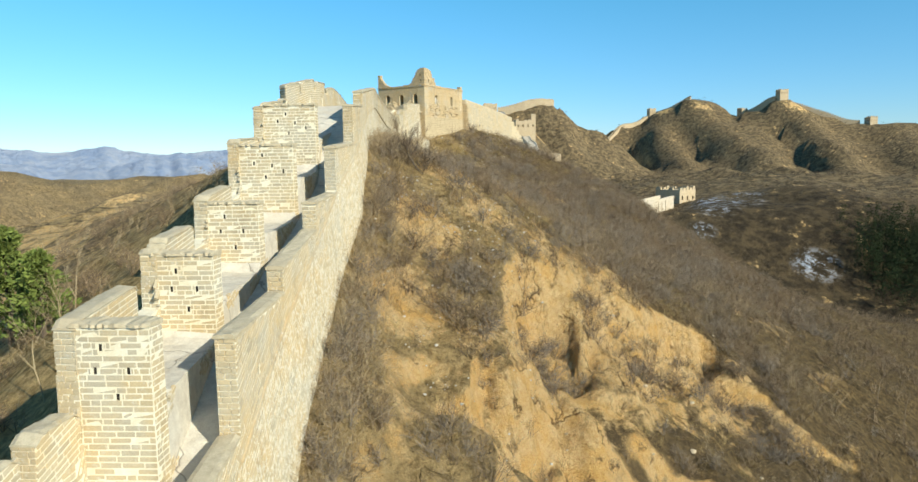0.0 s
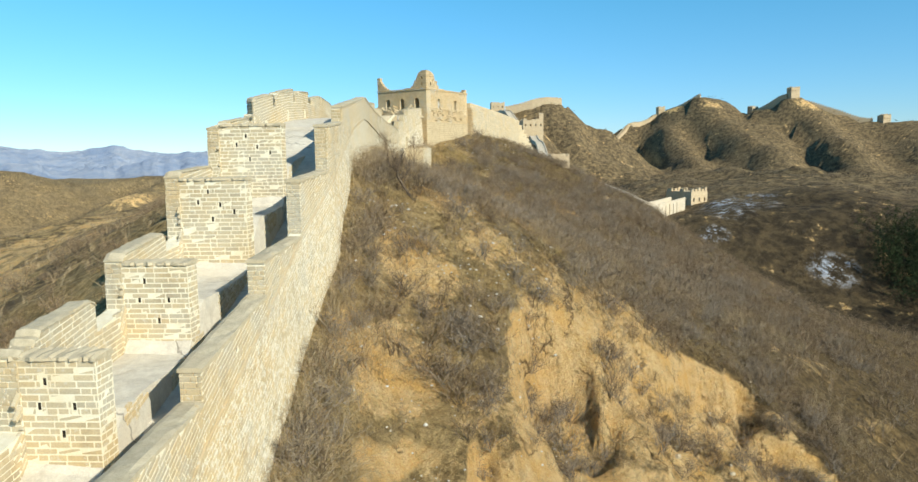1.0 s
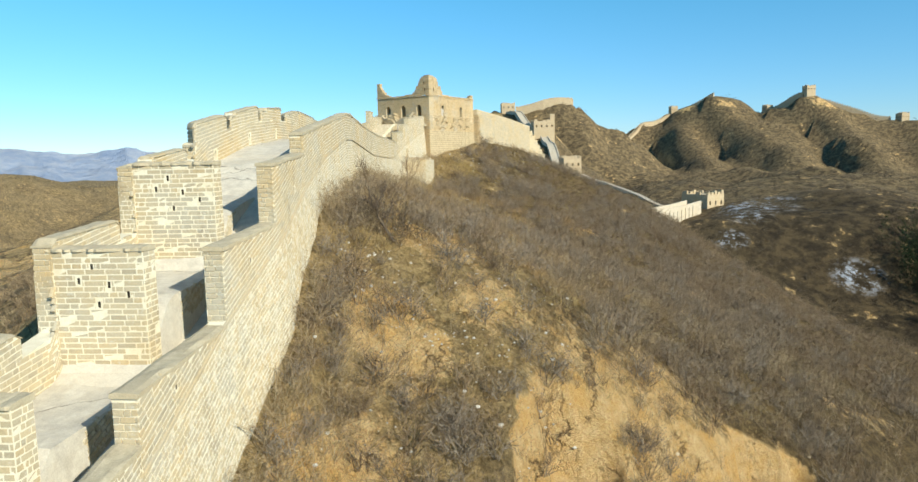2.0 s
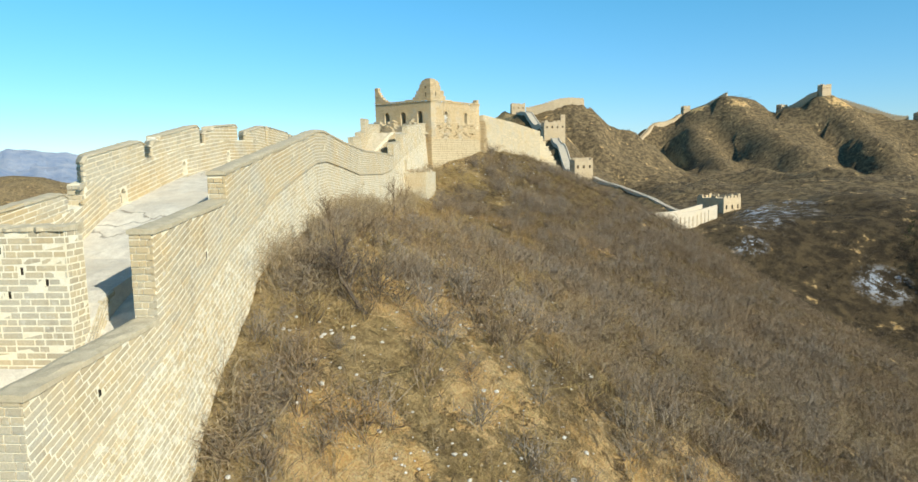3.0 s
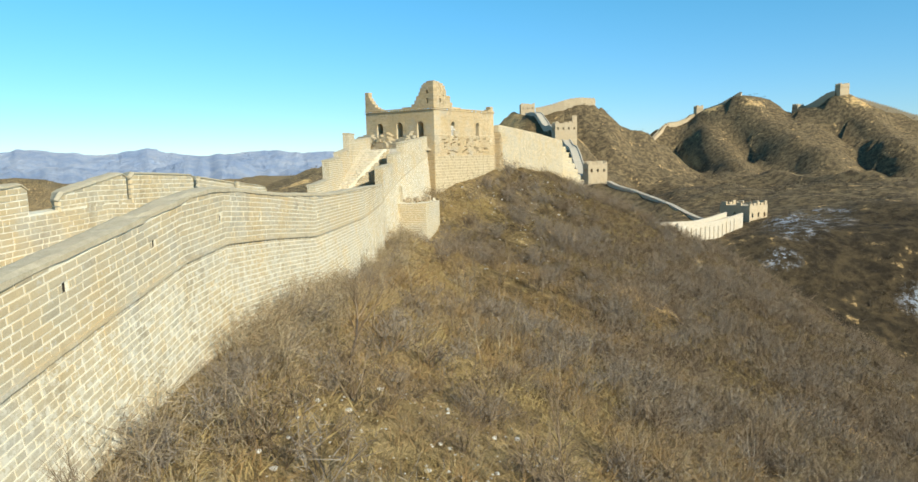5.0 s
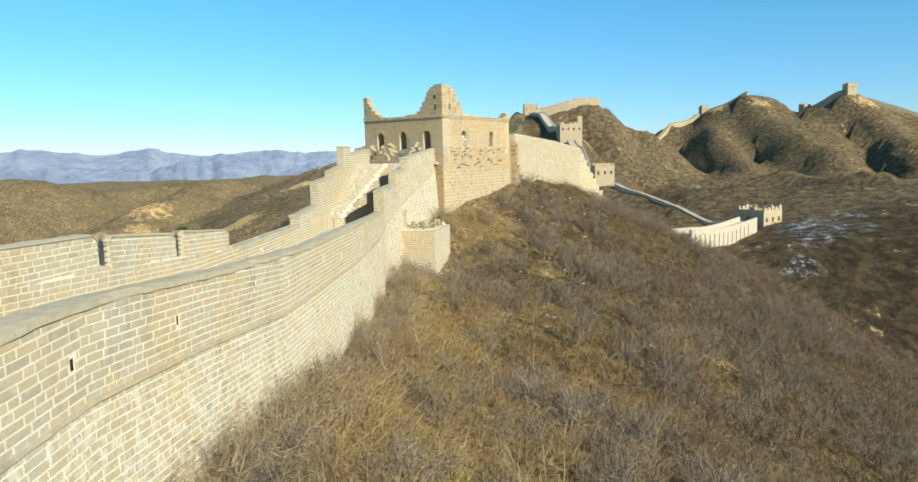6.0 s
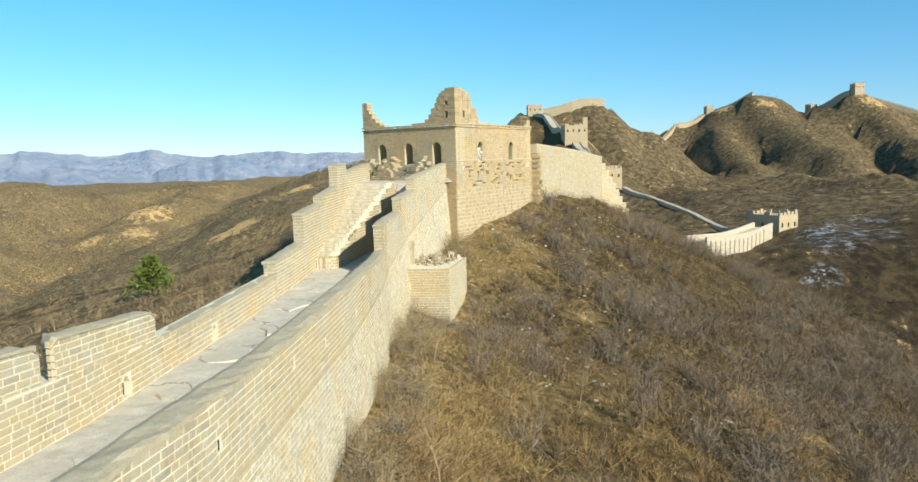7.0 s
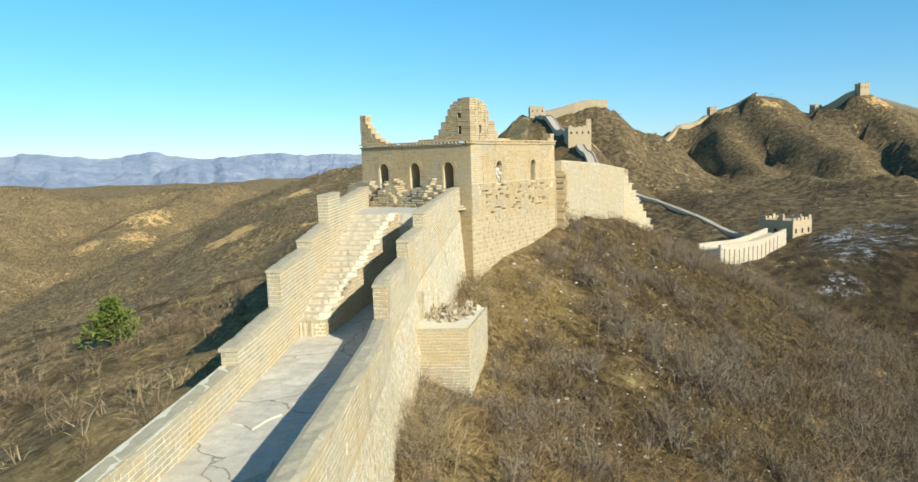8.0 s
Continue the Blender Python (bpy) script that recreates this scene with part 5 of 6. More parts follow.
ms = brick_matrices(facing(A + np.array([0, 0, 20.0]), dirn, out), L, beyond_height, 0.12, 0.5, rng, lambda u, h, w: h > beyond_height(u) - 0.06 or rng.random() < 0.03, joint=0.014)
ms += brick_matrices(facing(B + np.array([0, 0, 20.0]), dir2, out2), 3.6, lambda u: 5.75 - 0.62 * int(u / 0.45), 0.12, 0.5, rng)
lay_bricks(beyond, ms, 0, BRICK_JOINED)
bm = bmesh.new()
for i in range(34):
    z, w = 23.4 + 0.1 * i, 1.25 - 0.028 * i
    for j in range(3):
        u0 = -0.35 + w * j / 3 + rng.uniform(-0.04, 0.04)
        d = 0.22 + rng.uniform(-0.12, 0.12)
        q = [A + dirn * u0 + out * d, A + dirn * (u0 + w / 3 - 0.02) + out * d, A + dirn * (u0 + w / 3 - 0.02) - out * 0.5, A + dirn * u0 - out * 0.5]
        prism(bm, [tuple(p[:2]) for p in q], z, z + 0.088)
part("broken_pier", bm, TOWER_BRICK, beyond, "ragged broken brick end")

# ---- brush, grass, stones ----
vr = np.random.RandomState(7)


def blades(n, height, lean, width, bend=0.3, forks=2, rng_=None):
    """A tuft of n bent twigs with side twigs, all of thin triangles: arrays of corners and triangles, root at the origin."""
    R = rng_ or vr
    V, F = [], []

    def side(d):
        s = np.cross(d, R.normal(size=3))
        return s / (np.linalg.norm(s) + 1e-9)

    def tip(p, q, w):
        s, o = side(q - p) * w, len(V)
        V.extend([p - s, p + s, q])
        F.append((o, o + 1, o + 2))
    for _ in range(n):
        a = R.uniform(0, 6.283)
        out = np.array([math.cos(a), math.sin(a), 0]) * abs(R.normal(0, lean))
        h = height * R.uniform(0.5, 1.0)
        p0 = np.array([R.normal(0, 0.07), R.normal(0, 0.07), -0.08])
        p1 = p0 + np.array([out[0] * 0.4 + R.normal(0, 0.04), out[1] * 0.4 + R.normal(0, 0.04), h * 0.5])
        p2 = p1 + np.array([out[0] * (0.6 + bend), out[1] * (0.6 + bend), h * 0.5])
        s, o = side(p1 - p0) * width, len(V)
        V.extend([p0 - s, p0 + s, p1 + s * 0.7, p1 - s * 0.7])
        F.extend([(o, o + 1, o + 2), (o, o + 2, o + 3)])
        tip(p1, p2, width * 0.7)
        for k in range(forks):
            u = R.uniform(0.2, 1.0)
            q0 = p1 + (p2 - p1) * u if R.rand() > 0.3 else p0 + (p1 - p0) * u
            d = R.normal(size=3) * np.array([1, 1, 0.6]) + np.array([0, 0, 0.35])
            tip(q0, q0 + d / np.linalg.norm(d) * h * R.uniform(0.16, 0.42), width * 0.55)
    return np.array(V), np.array(F)


def scatter(name, templates, spots, mat, label, category):
    """Many small plants joined into one mesh: spots are rows of x, y, z, scale, turn."""
    VV, FF, o = [], [], 0
    for i, (x, y, z, s, turn) in enumerate(spots):
        V, F = templates[i % len(templates)]
        c, q = math.cos(turn) * s, math.sin(turn) * s
        W = np.empty_like(V)
        W[:, 0], W[:, 1], W[:, 2] = V[:, 0] * c - V[:, 1] * q + x, V[:, 0] * q + V[:, 1] * c + y, V[:, 2] * s + z
        VV.append(W)
        FF.append(F + o)
        o += len(V)
    me = array_mesh(name, np.concatenate(VV), np.concatenate(FF), mat)
    return tagged(new(name, me), label, category, kind="stuff")


def bare_earth(x, y):
    """True where the earth face is too steep for brush."""
    e = 0.5
    return np.hypot(ground(x + e, y) - ground(x - e, y), ground(x, y + e) - ground(x, y - e)) / (2 * e)


def free(x, y):
    """True off the wall, the tower and the bastion."""
    on_wall = (x > at(XL, y) - 0.8) & (x < at(XR, y) + 0.45) & (y < 77)
    u, v = (x - CX) * HR[0] + (y - CY) * HR[1], (x - CX) * HL[0] + (y - CY) * HL[1]
    in_tower = (u > -0.5) & (u < WR + 0.5) & (v > -0.4) & (v < WL + 0.5)
    in_bastion = (x > -7.5) & (x < -4.8) & (y > 66.7) & (y < 70.4)
    u2, v2 = (x - A[0]) * dirn[0] + (y - A[1]) * dirn[1], (x - A[0]) * out[0] + (y - A[1]) * out[1]
    in_beyond = (u2 > -1) & (u2 < L + 4) & (v2 < 0.4) & (v2 > -3.6)
    return ~(on_wall | in_tower | in_bastion | in_beyond)


def spots(n, x0, x1, y0, y1, lo, hi, steep=0.95, clump=3.0, keep=0.45, seed=1, bias=-0.25):
    x, y = vr.uniform(x0, x1, n), vr.uniform(y0, y1, n)
    k = free(x, y) & (bare_earth(x, y) < steep) & (fbm(x / clump, y / clump, 3, seed) > vr.uniform(-0.9, 0.9, n) * keep * 2 + bias)
    x, y = x[k], y[k]
    return np.stack([x, y, ground(x, y), vr.uniform(lo, hi, len(x)), vr.uniform(0, 6.28, len(x))], 1)


def bush(stems, height, spread_, width, R):
    """A rounded leafless bush: stems fanning out of one root, each splitting twice into fine twigs."""
    V, F = [], []

    def twig(p, q, w0, w1):
        d = q - p
        t = np.cross(d, R.normal(size=3))
        t = t / (np.linalg.norm(t) + 1e-9)
        o = len(V)
        if w1 <= 0:
            V.extend([p - t * w0, p + t * w0, q])
            F.append((o, o + 1, o + 2))
        else:
            V.extend([p - t * w0, p + t * w0, q + t * w1, q - t * w1])
            F.extend([(o, o + 1, o + 2), (o, o + 2, o + 3)])
    for _ in range(stems):
        a, f = R.uniform(0, 6.283), R.rand() ** 0.6
        d = np.array([math.cos(a) * spread_ * f, math.sin(a) * spread_ * f, height * (1.05 - 0.45 * f * f)]) * R.uniform(0.75, 1.05)
        p = np.array([R.normal(0, 0.05), R.normal(0, 0.05), -0.08])
        m = p + d * 0.45 + R.normal(0, 0.05, 3)
        twig(p, m, width, width * 0.75)
        for _ in range(3):
            e = m + d * R.uniform(0.25, 0.55) + R.normal(0, 0.19, 3) * height
            twig(m, e, width * 0.7, 0)
            for _ in range(3):
                g = m + (e - m) * R.uniform(0.3, 1.0)
                w = d * 0.1 + R.normal(0, 0.15, 3) * height
                twig(g, g + w, width * 0.55, 0)
    return np.array(V), np.array(F)


SHRUBS = [blades(10, 0.72, 0.42, 0.0058, 0.2, 8) for _ in range(12)]
MID_SHRUBS = [blades(7, 0.8, 0.42, 0.009, 0.2, 6) for _ in range(12)]
TUFTS = [blades(12, 0.34, 0.24, 0.0045, 0.4, 2) for _ in range(12)]
FAR_TUFTS = [blades(12, 0.34, 0.24, 0.007, 0.5, 0) for _ in range(8)]
CLUMPS = [blades(7, 0.9, 0.5, 0.013, 0.2, 5) for _ in range(8)]
BUSHES = [bush(16, 0.75, 0.6, 0.0085, vr) for _ in range(10)]
near = np.concatenate([spots(3600, -4.5, 16, 12, 56, 0.35, 1.1, 1.9, 1.3, 0.12, 41, 0.12), spots(2400, 3, 18, 30, 56, 0.6, 1.35, 1.3, 2.0, 0.2, 40, -0.3), spots(200, 0, 13, 19, 37, 0.5, 1.0, 9.0, 1.5, 0.4, 52)])
scatter("brush", SHRUBS, near[::2], TWIG, "dense leafless grey-brown brush on the slope", "brush")
scatter("brush", SHRUBS, near[1::2], PALE_TWIG, "sun-bleached leafless brush on the slope", "brush")
dotted = np.concatenate([spots(1500, -3.6, 15, 14, 52, 0.6, 1.5, 2.2, 1.6, 0.1, 91, 0.0), spots(150, 0, 13, 18, 36, 0.5, 1.1, 6.0, 1.2, 0.3, 93, 0.0)])
scatter("bushes", BUSHES, dotted[::2], TWIG, "rounded dark leafless bushes dotted over the slope", "bush")
scatter("bushes", BUSHES, dotted[1::2], GREY_TWIG, "rounded grey leafless bushes with fine twigs", "bush")
tx, ty = vr.normal(-2.5, 0.7, 16), vr.normal(32.0, 0.9, 16)
scatter("thicket", BUSHES, np.stack([tx, ty, ground(tx, ty), vr.uniform(0.9, 1.6, 16), vr.uniform(0, 6.28, 16)], 1), DARK_TWIG, "dark tangled thicket round the crooked tree by the wall", "bush")
upper = np.concatenate([spots(1500, -4, 20, 48, 86, 0.8, 1.9, 1.5, 2.4, 0.12, 92, 0.0), spots(700, 4, 26, 34, 80, 0.8, 1.8, 1.5, 2.8, 0.2, 94, 0.0)])
scatter("bushes", BUSHES, upper[::2], TWIG, "dark leafless bushes below the watchtower", "bush")
scatter("bushes", BUSHES, upper[1::2], GREY_TWIG, "grey leafless bushes below the watchtower", "bush")
scatter("brush", MID_SHRUBS, np.concatenate([spots(5200, -5, 30, 50, 104, 0.5, 1.3, 1.2, 1.6, 0.15, 42, 0.0), spots(3600, 4, 30, 46, 100, 0.6, 1.4, 1.2, 2.0, 0.3, 39, -0.3)]), TWIG, "leafless brown brush below the watchtower", "brush")
scatter("dry_grass", TUFTS, spots(6500, -4.5, 12, 12, 56, 0.6, 1.4, 1.3, 1.2, 0.3, 43), STRAW, "tawny dry grass near the foot of the wall", "grass")
scatter("dry_grass", FAR_TUFTS, np.concatenate([spots(4500, -6, 12, 44, 100, 0.7, 1.6, 1.3, 2.2, 0.45, 44), spots(2500, -6.5, -2, 30, 76, 0.9, 1.9, 1.6, 2.2, 0.3, 50)]), STRAW, "tawny dry grass between the shrubs", "grass")
scatter("bushes", BUSHES, spots(900, -30, -10.2, 8, 88, 0.6, 1.4, 1.5, 2.5, 0.2, 95, 0.0), TWIG, "tall leafless thicket along the west foot of the wall", "bush")
RUSSET_TUFTS = [blades(12, 0.5, 0.26, 0.006, 0.45, 2) for _ in range(10)]
scatter("dry_grass", RUSSET_TUFTS, np.concatenate([spots(3800, -6.2, 7, 42, 68, 0.7, 1.6, 1.3, 1.8, 0.3, 57, 0.0), spots(1200, -3.4, 6, 20, 42, 0.6, 1.2, 1.6, 1.4, 0.3, 58, 0.1)]), RUSSET, "russet brown dry grass on the slope", "grass")
top = np.stack([vr.uniform(-6.9, -5.4, 26), vr.uniform(68.2, 70.2, 26), np.full(26, 22.25), vr.uniform(0.3, 0.6, 26), vr.uniform(0, 6.28, 26)], 1)
scatter("brush", SHRUBS, top, PALE_TWIG, "dry brush growing on the bastion's top", "brush")
fy = np.concatenate([vr.uniform(13, 64, 170), vr.uniform(65.6, 66.7, 14), vr.uniform(66.5, 70.5, 10)])
fx = np.concatenate([np.array([east_face(q, float(ground(at(XR, q), q))) for q in fy[:170]]) + 0.25 + 0.8 * vr.rand(170), vr.uniform(-6.8, -4.9, 14), vr.uniform(-4.7, -4.2, 10)])
scatter("bushes", BUSHES, np.stack([fx, fy, ground(fx, fy), vr.uniform(0.45, 1.15, len(fx)), vr.uniform(0, 6.28, len(fx))], 1), GREY_TWIG, "leafless bushes growing against the wall foot", "bush")
fy = vr.uniform(14, 76, 1000)
fx = np.array([east_face(q, float(ground(at(XR, q), q))) for q in fy]) + 0.15 + 1.3 * vr.rand(1000) ** 1.5
k = (fy < 66.0) | (fy > 71.0)
fx, fy = fx[k], fy[k]
scatter("brush", SHRUBS, np.stack([fx, fy, ground(fx, fy), vr.uniform(0.5, 1.35, len(fx)) * (0.45 + 0.75 * (vnoise(fy * 0.5, fy * 0.0, 81) > -0.1)), vr.uniform(0, 6.28, len(fx))], 1), PALE_TWIG, "thin dry saplings and brush along the wall foot", "brush")
scatter("side_brush", CLUMPS, np.concatenate([spots(4600, 14, 60, 15, 130, 0.7, 1.5, 1.2, 5.0, 0.4, 45), ]), TWIG, "brown leafless brush on the outer slope", "brush")
scatter("side_brush", CLUMPS, spots(4600, -75, -9, 12, 130, 0.4, 1.1, 1.2, 2.5, 0.4, 46), PALE_TWIG, "sunlit tan brush on the slope west of the wall", "brush")
far = np.concatenate([spots(5000, 20, 150, 120, 360, 0.9, 2.0, 1.4, 9.0, 0.4, 47), spots(3000, 40, 420, 340, 700, 1.2, 2.4, 1.6, 16.0, 0.4, 48), spots(4500, -430, -20, 130, 660, 1.2, 2.6, 1.6, 10.0, 0.4, 49)])
far[:, 2] -= 0.3
WISPS = [blades(4, 0.8, 0.7, 0.055, 0.1, 3) for _ in range(8)]
scatter("far_brush", WISPS, far, FAR_TWIG, "low brown scrub covering the far hills", "brush")


def stones(n, x0, x1, y0, y1, lo, hi, seed):
    rs = random.Random(seed)
    base = []
    for k in range(5):
        bm = bmesh.new()
        bmesh.ops.create_icosphere(bm, subdivisions=1, radius=1.0)
        for v_ in bm.verts:
            v_.co = Vector((v_.co.x * rs.uniform(0.7, 1.3), v_.co.y * rs.uniform(0.7, 1.2), v_.co.z * rs.uniform(0.4, 0.8)))
        base.append((np.array([v_.co[:] for v_ in bm.verts]), np.array([[q.index for q in f_.verts] for f_ in bm.faces])))
        bm.free()
    x, y = vr.uniform(x0, x1, n), vr.uniform(y0, y1, n)
    k = free(x, y)
    x, y = x[k], y[k]
    s = lo * (hi / lo) ** (vr.rand(len(x)) ** 2.2)
    return base, np.stack([x, y, ground(x, y) + 0.02, s, vr.uniform(0, 6.28, len(x))], 1)


base, sp = stones(460, -3.6, 3.5, 21, 43, 0.02, 0.085, 3)
scatter("pale_stones", base, sp, ROCK, "scattered pale limestone rubble in the brush", "stones")
base, sp = stones(320, -3.4, 1.5, 28, 42, 0.02, 0.07, 9)
scatter("pale_stones", base, sp, ROCK, "pale broken brick and rubble below the wall", "stones")
base, sp = stones(420, -5, 5, 62, 84, 0.025, 0.11, 4)
scatter("pale_stones", base, sp, ROCK, "fallen pale bricks and rubble below the tower", "stones")
EARTH_ROCK = speckled("earth_rock", (0.42, 0.32, 0.2), (0.62, 0.5, 0.33), 7.0)
base, sp = stones(45, 0, 13, 20, 36, 0.05, 0.16, 5)
scatter("earth_rocks", base, sp, EARTH_ROCK, "weathered ochre rocks on the eroded face", "rocks")


# ---- trees ----
def tube(bm, p, q, r0, r1, sides=5):
    d = (q - p)
    if d.length < 1e-5:
        return
    rot = d.to_track_quat("Z", "Y").to_matrix()
    ra, rb = [], []
    for k in range(sides):
        t = 6.2832 * k / sides
        c = Vector((math.cos(t), math.sin(t), 0))
        ra.append(bm.verts.new(p + rot @ (c * r0)))
        rb.append(bm.verts.new(q + rot @ (c * r1)))
    for k in range(sides):
        bm.faces.new((ra[k], ra[(k + 1) % sides], rb[(k + 1) % sides], rb[k]))


def bare_tree(x, y, height, lean, seed, twist=0.35, radius=0.055, label="leafless tree with thin grey limbs on the slope", group="bare trees", bark=None, levels=4):
    rs = random.Random(seed)
    z = float(ground(x, y)) - 0.1
    owner = thing("bare_tree", (x, y, z), label, "tree", group)
    trunk, crown = bmesh.new(), bmesh.new()

    def grow(bm, p, d, length, r, depth):
        n = 3
        for i in range(n):
            d = (d + Vector((rs.uniform(-1, 1), rs.uniform(-1, 1), rs.uniform(-0.3, 0.6))) * twist * 0.55).normalized()
            q = p + d * (length / n)
            r1 = r * 0.86
            tube(bm, p, q, r, r1, 5 if depth < 2 else 3)
            if depth < levels and (i > 0 or depth > 0):
                for _ in range(2 if depth < levels - 1 else 1):
                    e = (d + Vector((rs.uniform(-1, 1), rs.uniform(-1, 1), rs.uniform(-0.35, 0.7))) * 0.95).normalized()
                    grow(crown, q, e, length * rs.uniform(0.42, 0.66), r1 * 0.55, depth + 1)
            p, r = q, r1
        if depth < levels:
            grow(crown, p, d, length * 0.55, r * 0.8, depth + 1)
    grow(trunk, Vector((x, y, z)), Vector((lean[0], lean[1], 1)).normalized(), height * 0.5, radius, 0)
    part("trunk", trunk, bark or BARK, owner)
    part("crown", crown, bark or TWIG, owner)


bare_tree(-1.75, 31.3, 2.5, (-0.5, 0.1), 3, 0.95, 0.06, "crooked dark leafless tree leaning over pale rubble", bark=BARK)
bare_tree(-3.3, 42.0, 2.4, (0.1, 0.0), 5, 0.4, 0.036)
bare_tree(-3.0, 33.5, 2.0, (-0.3, 0.0), 6, 0.5, 0.032)
for k in range(26):
    rs = random.Random(100 + k)
    for _ in range(20):
        x, y = (rs.uniform(-3, 14), rs.uniform(34, 80)) if k < 18 else (rs.uniform(4, 24), rs.uniform(30, 66))
        if free(np.array(x), np.array(y)) and bare_earth(np.array(x), np.array(y)) < 0.9:
            break
    bare_tree(x, y, rs.uniform(1.6, 3.0), (rs.uniform(-0.12, 0.12), rs.uniform(-0.1, 0.1)), 200 + k, 0.22, 0.026, "slender leafless sapling standing in the brush", "saplings", TWIG, 3)
for k in range(22):
    rs = random.Random(300 + k)
    x, y = (rs.uniform(-5.4, 3), rs.uniform(43, 62)) if k < 14 else (rs.uniform(-11.5, -8.6), rs.uniform(12, 21))
    bare_tree(x, y, rs.uniform(1.4, 2.4) * (1 if k < 14 else 1.6), (rs.uniform(-0.2, 0.2), rs.uniform(-0.15, 0.15)), 400 + k, 0.3, 0.02, "thin pale leafless sapling beside the wall", "pale saplings", PALE_TWIG, 3)


def needle_cloud(n, height, width, seed):
    R = np.random.RandomState(seed)
    V, F = [], []
    for i in range(n):
        h = R.rand() ** 0.8
        r = width * (1.05 - h) ** 0.7 * R.uniform(0.25, 1.0) * (0.75 + 0.35 * math.sin(h * 22 + R.uniform(-0.5, 0.5)))
        a = R.uniform(0, 6.283)
        p = np.array([r * math.cos(a), r * math.sin(a), height * (0.12 + 0.88 * h)])
        for _ in range(3):
            d = np.array([math.cos(a), math.sin(a), 0.5]) + R.normal(0, 0.7, 3)
            d = d / np.linalg.norm(d) * R.uniform(0.1, 0.2) * (0.5 + width * 0.35)
            s = np.cross(d, R.normal(size=3))
            s = s / np.linalg.norm(s) * np.linalg.norm(d) * 0.22
            o = len(V)
            V += [p - s, p + s, p + d + s * 0.5, p + d - s * 0.5]
            F.append((o, o + 1, o + 2, o + 3))
    return np.array(V), np.array(F)


def pine(x, y, height, width, n, seed, label, group=""):
    z = float(ground(x, y)) - 0.1
    owner = thing("pine_tree", (x, y, z), label, "tree", group)
    bm = bmesh.new()
    tube(bm, Vector((x, y, z)), Vector((x, y, z + height * 0.9)), 0.045 * width + 0.03, 0.01, 6)
    rs = random.Random(seed)
    for k in range(14):
        h = 0.15 + 0.75 * k / 14
        a = rs.uniform(0, 6.28)
        tube(bm, Vector((x, y, z + height * h)), Vector((x + math.cos(a) * width * (1 - h), y + math.sin(a) * width * (1 - h), z + height * (h + 0.06))), 0.018, 0.005, 3)
    part("trunk", bm, BARK, owner)
    V, F = needle_cloud(n, height, width, seed)
    link("crown", array_mesh("crown", V + np.array([x, y, z]), F, NEEDLE), owner)


pine(-15.2, 23.4, 4.0, 1.9, 1500, 1, "bushy dark green pine on the slope below the wall")
pine(-13.2, 22.2, 2.8, 1.4, 1000, 2, "young green pine beside a larger one")
pine(-21.7, 74.0, 2.1, 1.6, 1300, 3, "small round green pine among brown brush")
FOREST = [needle_cloud(90, 5.0, 1.7, 40 + k) for k in range(4)]
fx, fy = vr.normal(106, 10, 420), vr.normal(174, 9, 420)
k = (fx > 92) & (fy < 186)
fx, fy = fx[k], fy[k]
# the grove's shade is painted by its darker needle colour
scatter("pine_grove", FOREST, np.stack([fx, fy, ground(fx, fy), vr.uniform(0.9, 1.9, len(fx)), vr.uniform(0, 6, len(fx))], 1), SHADE_NEEDLE, "pine grove in the valley, shade put into its dark green", "trees")


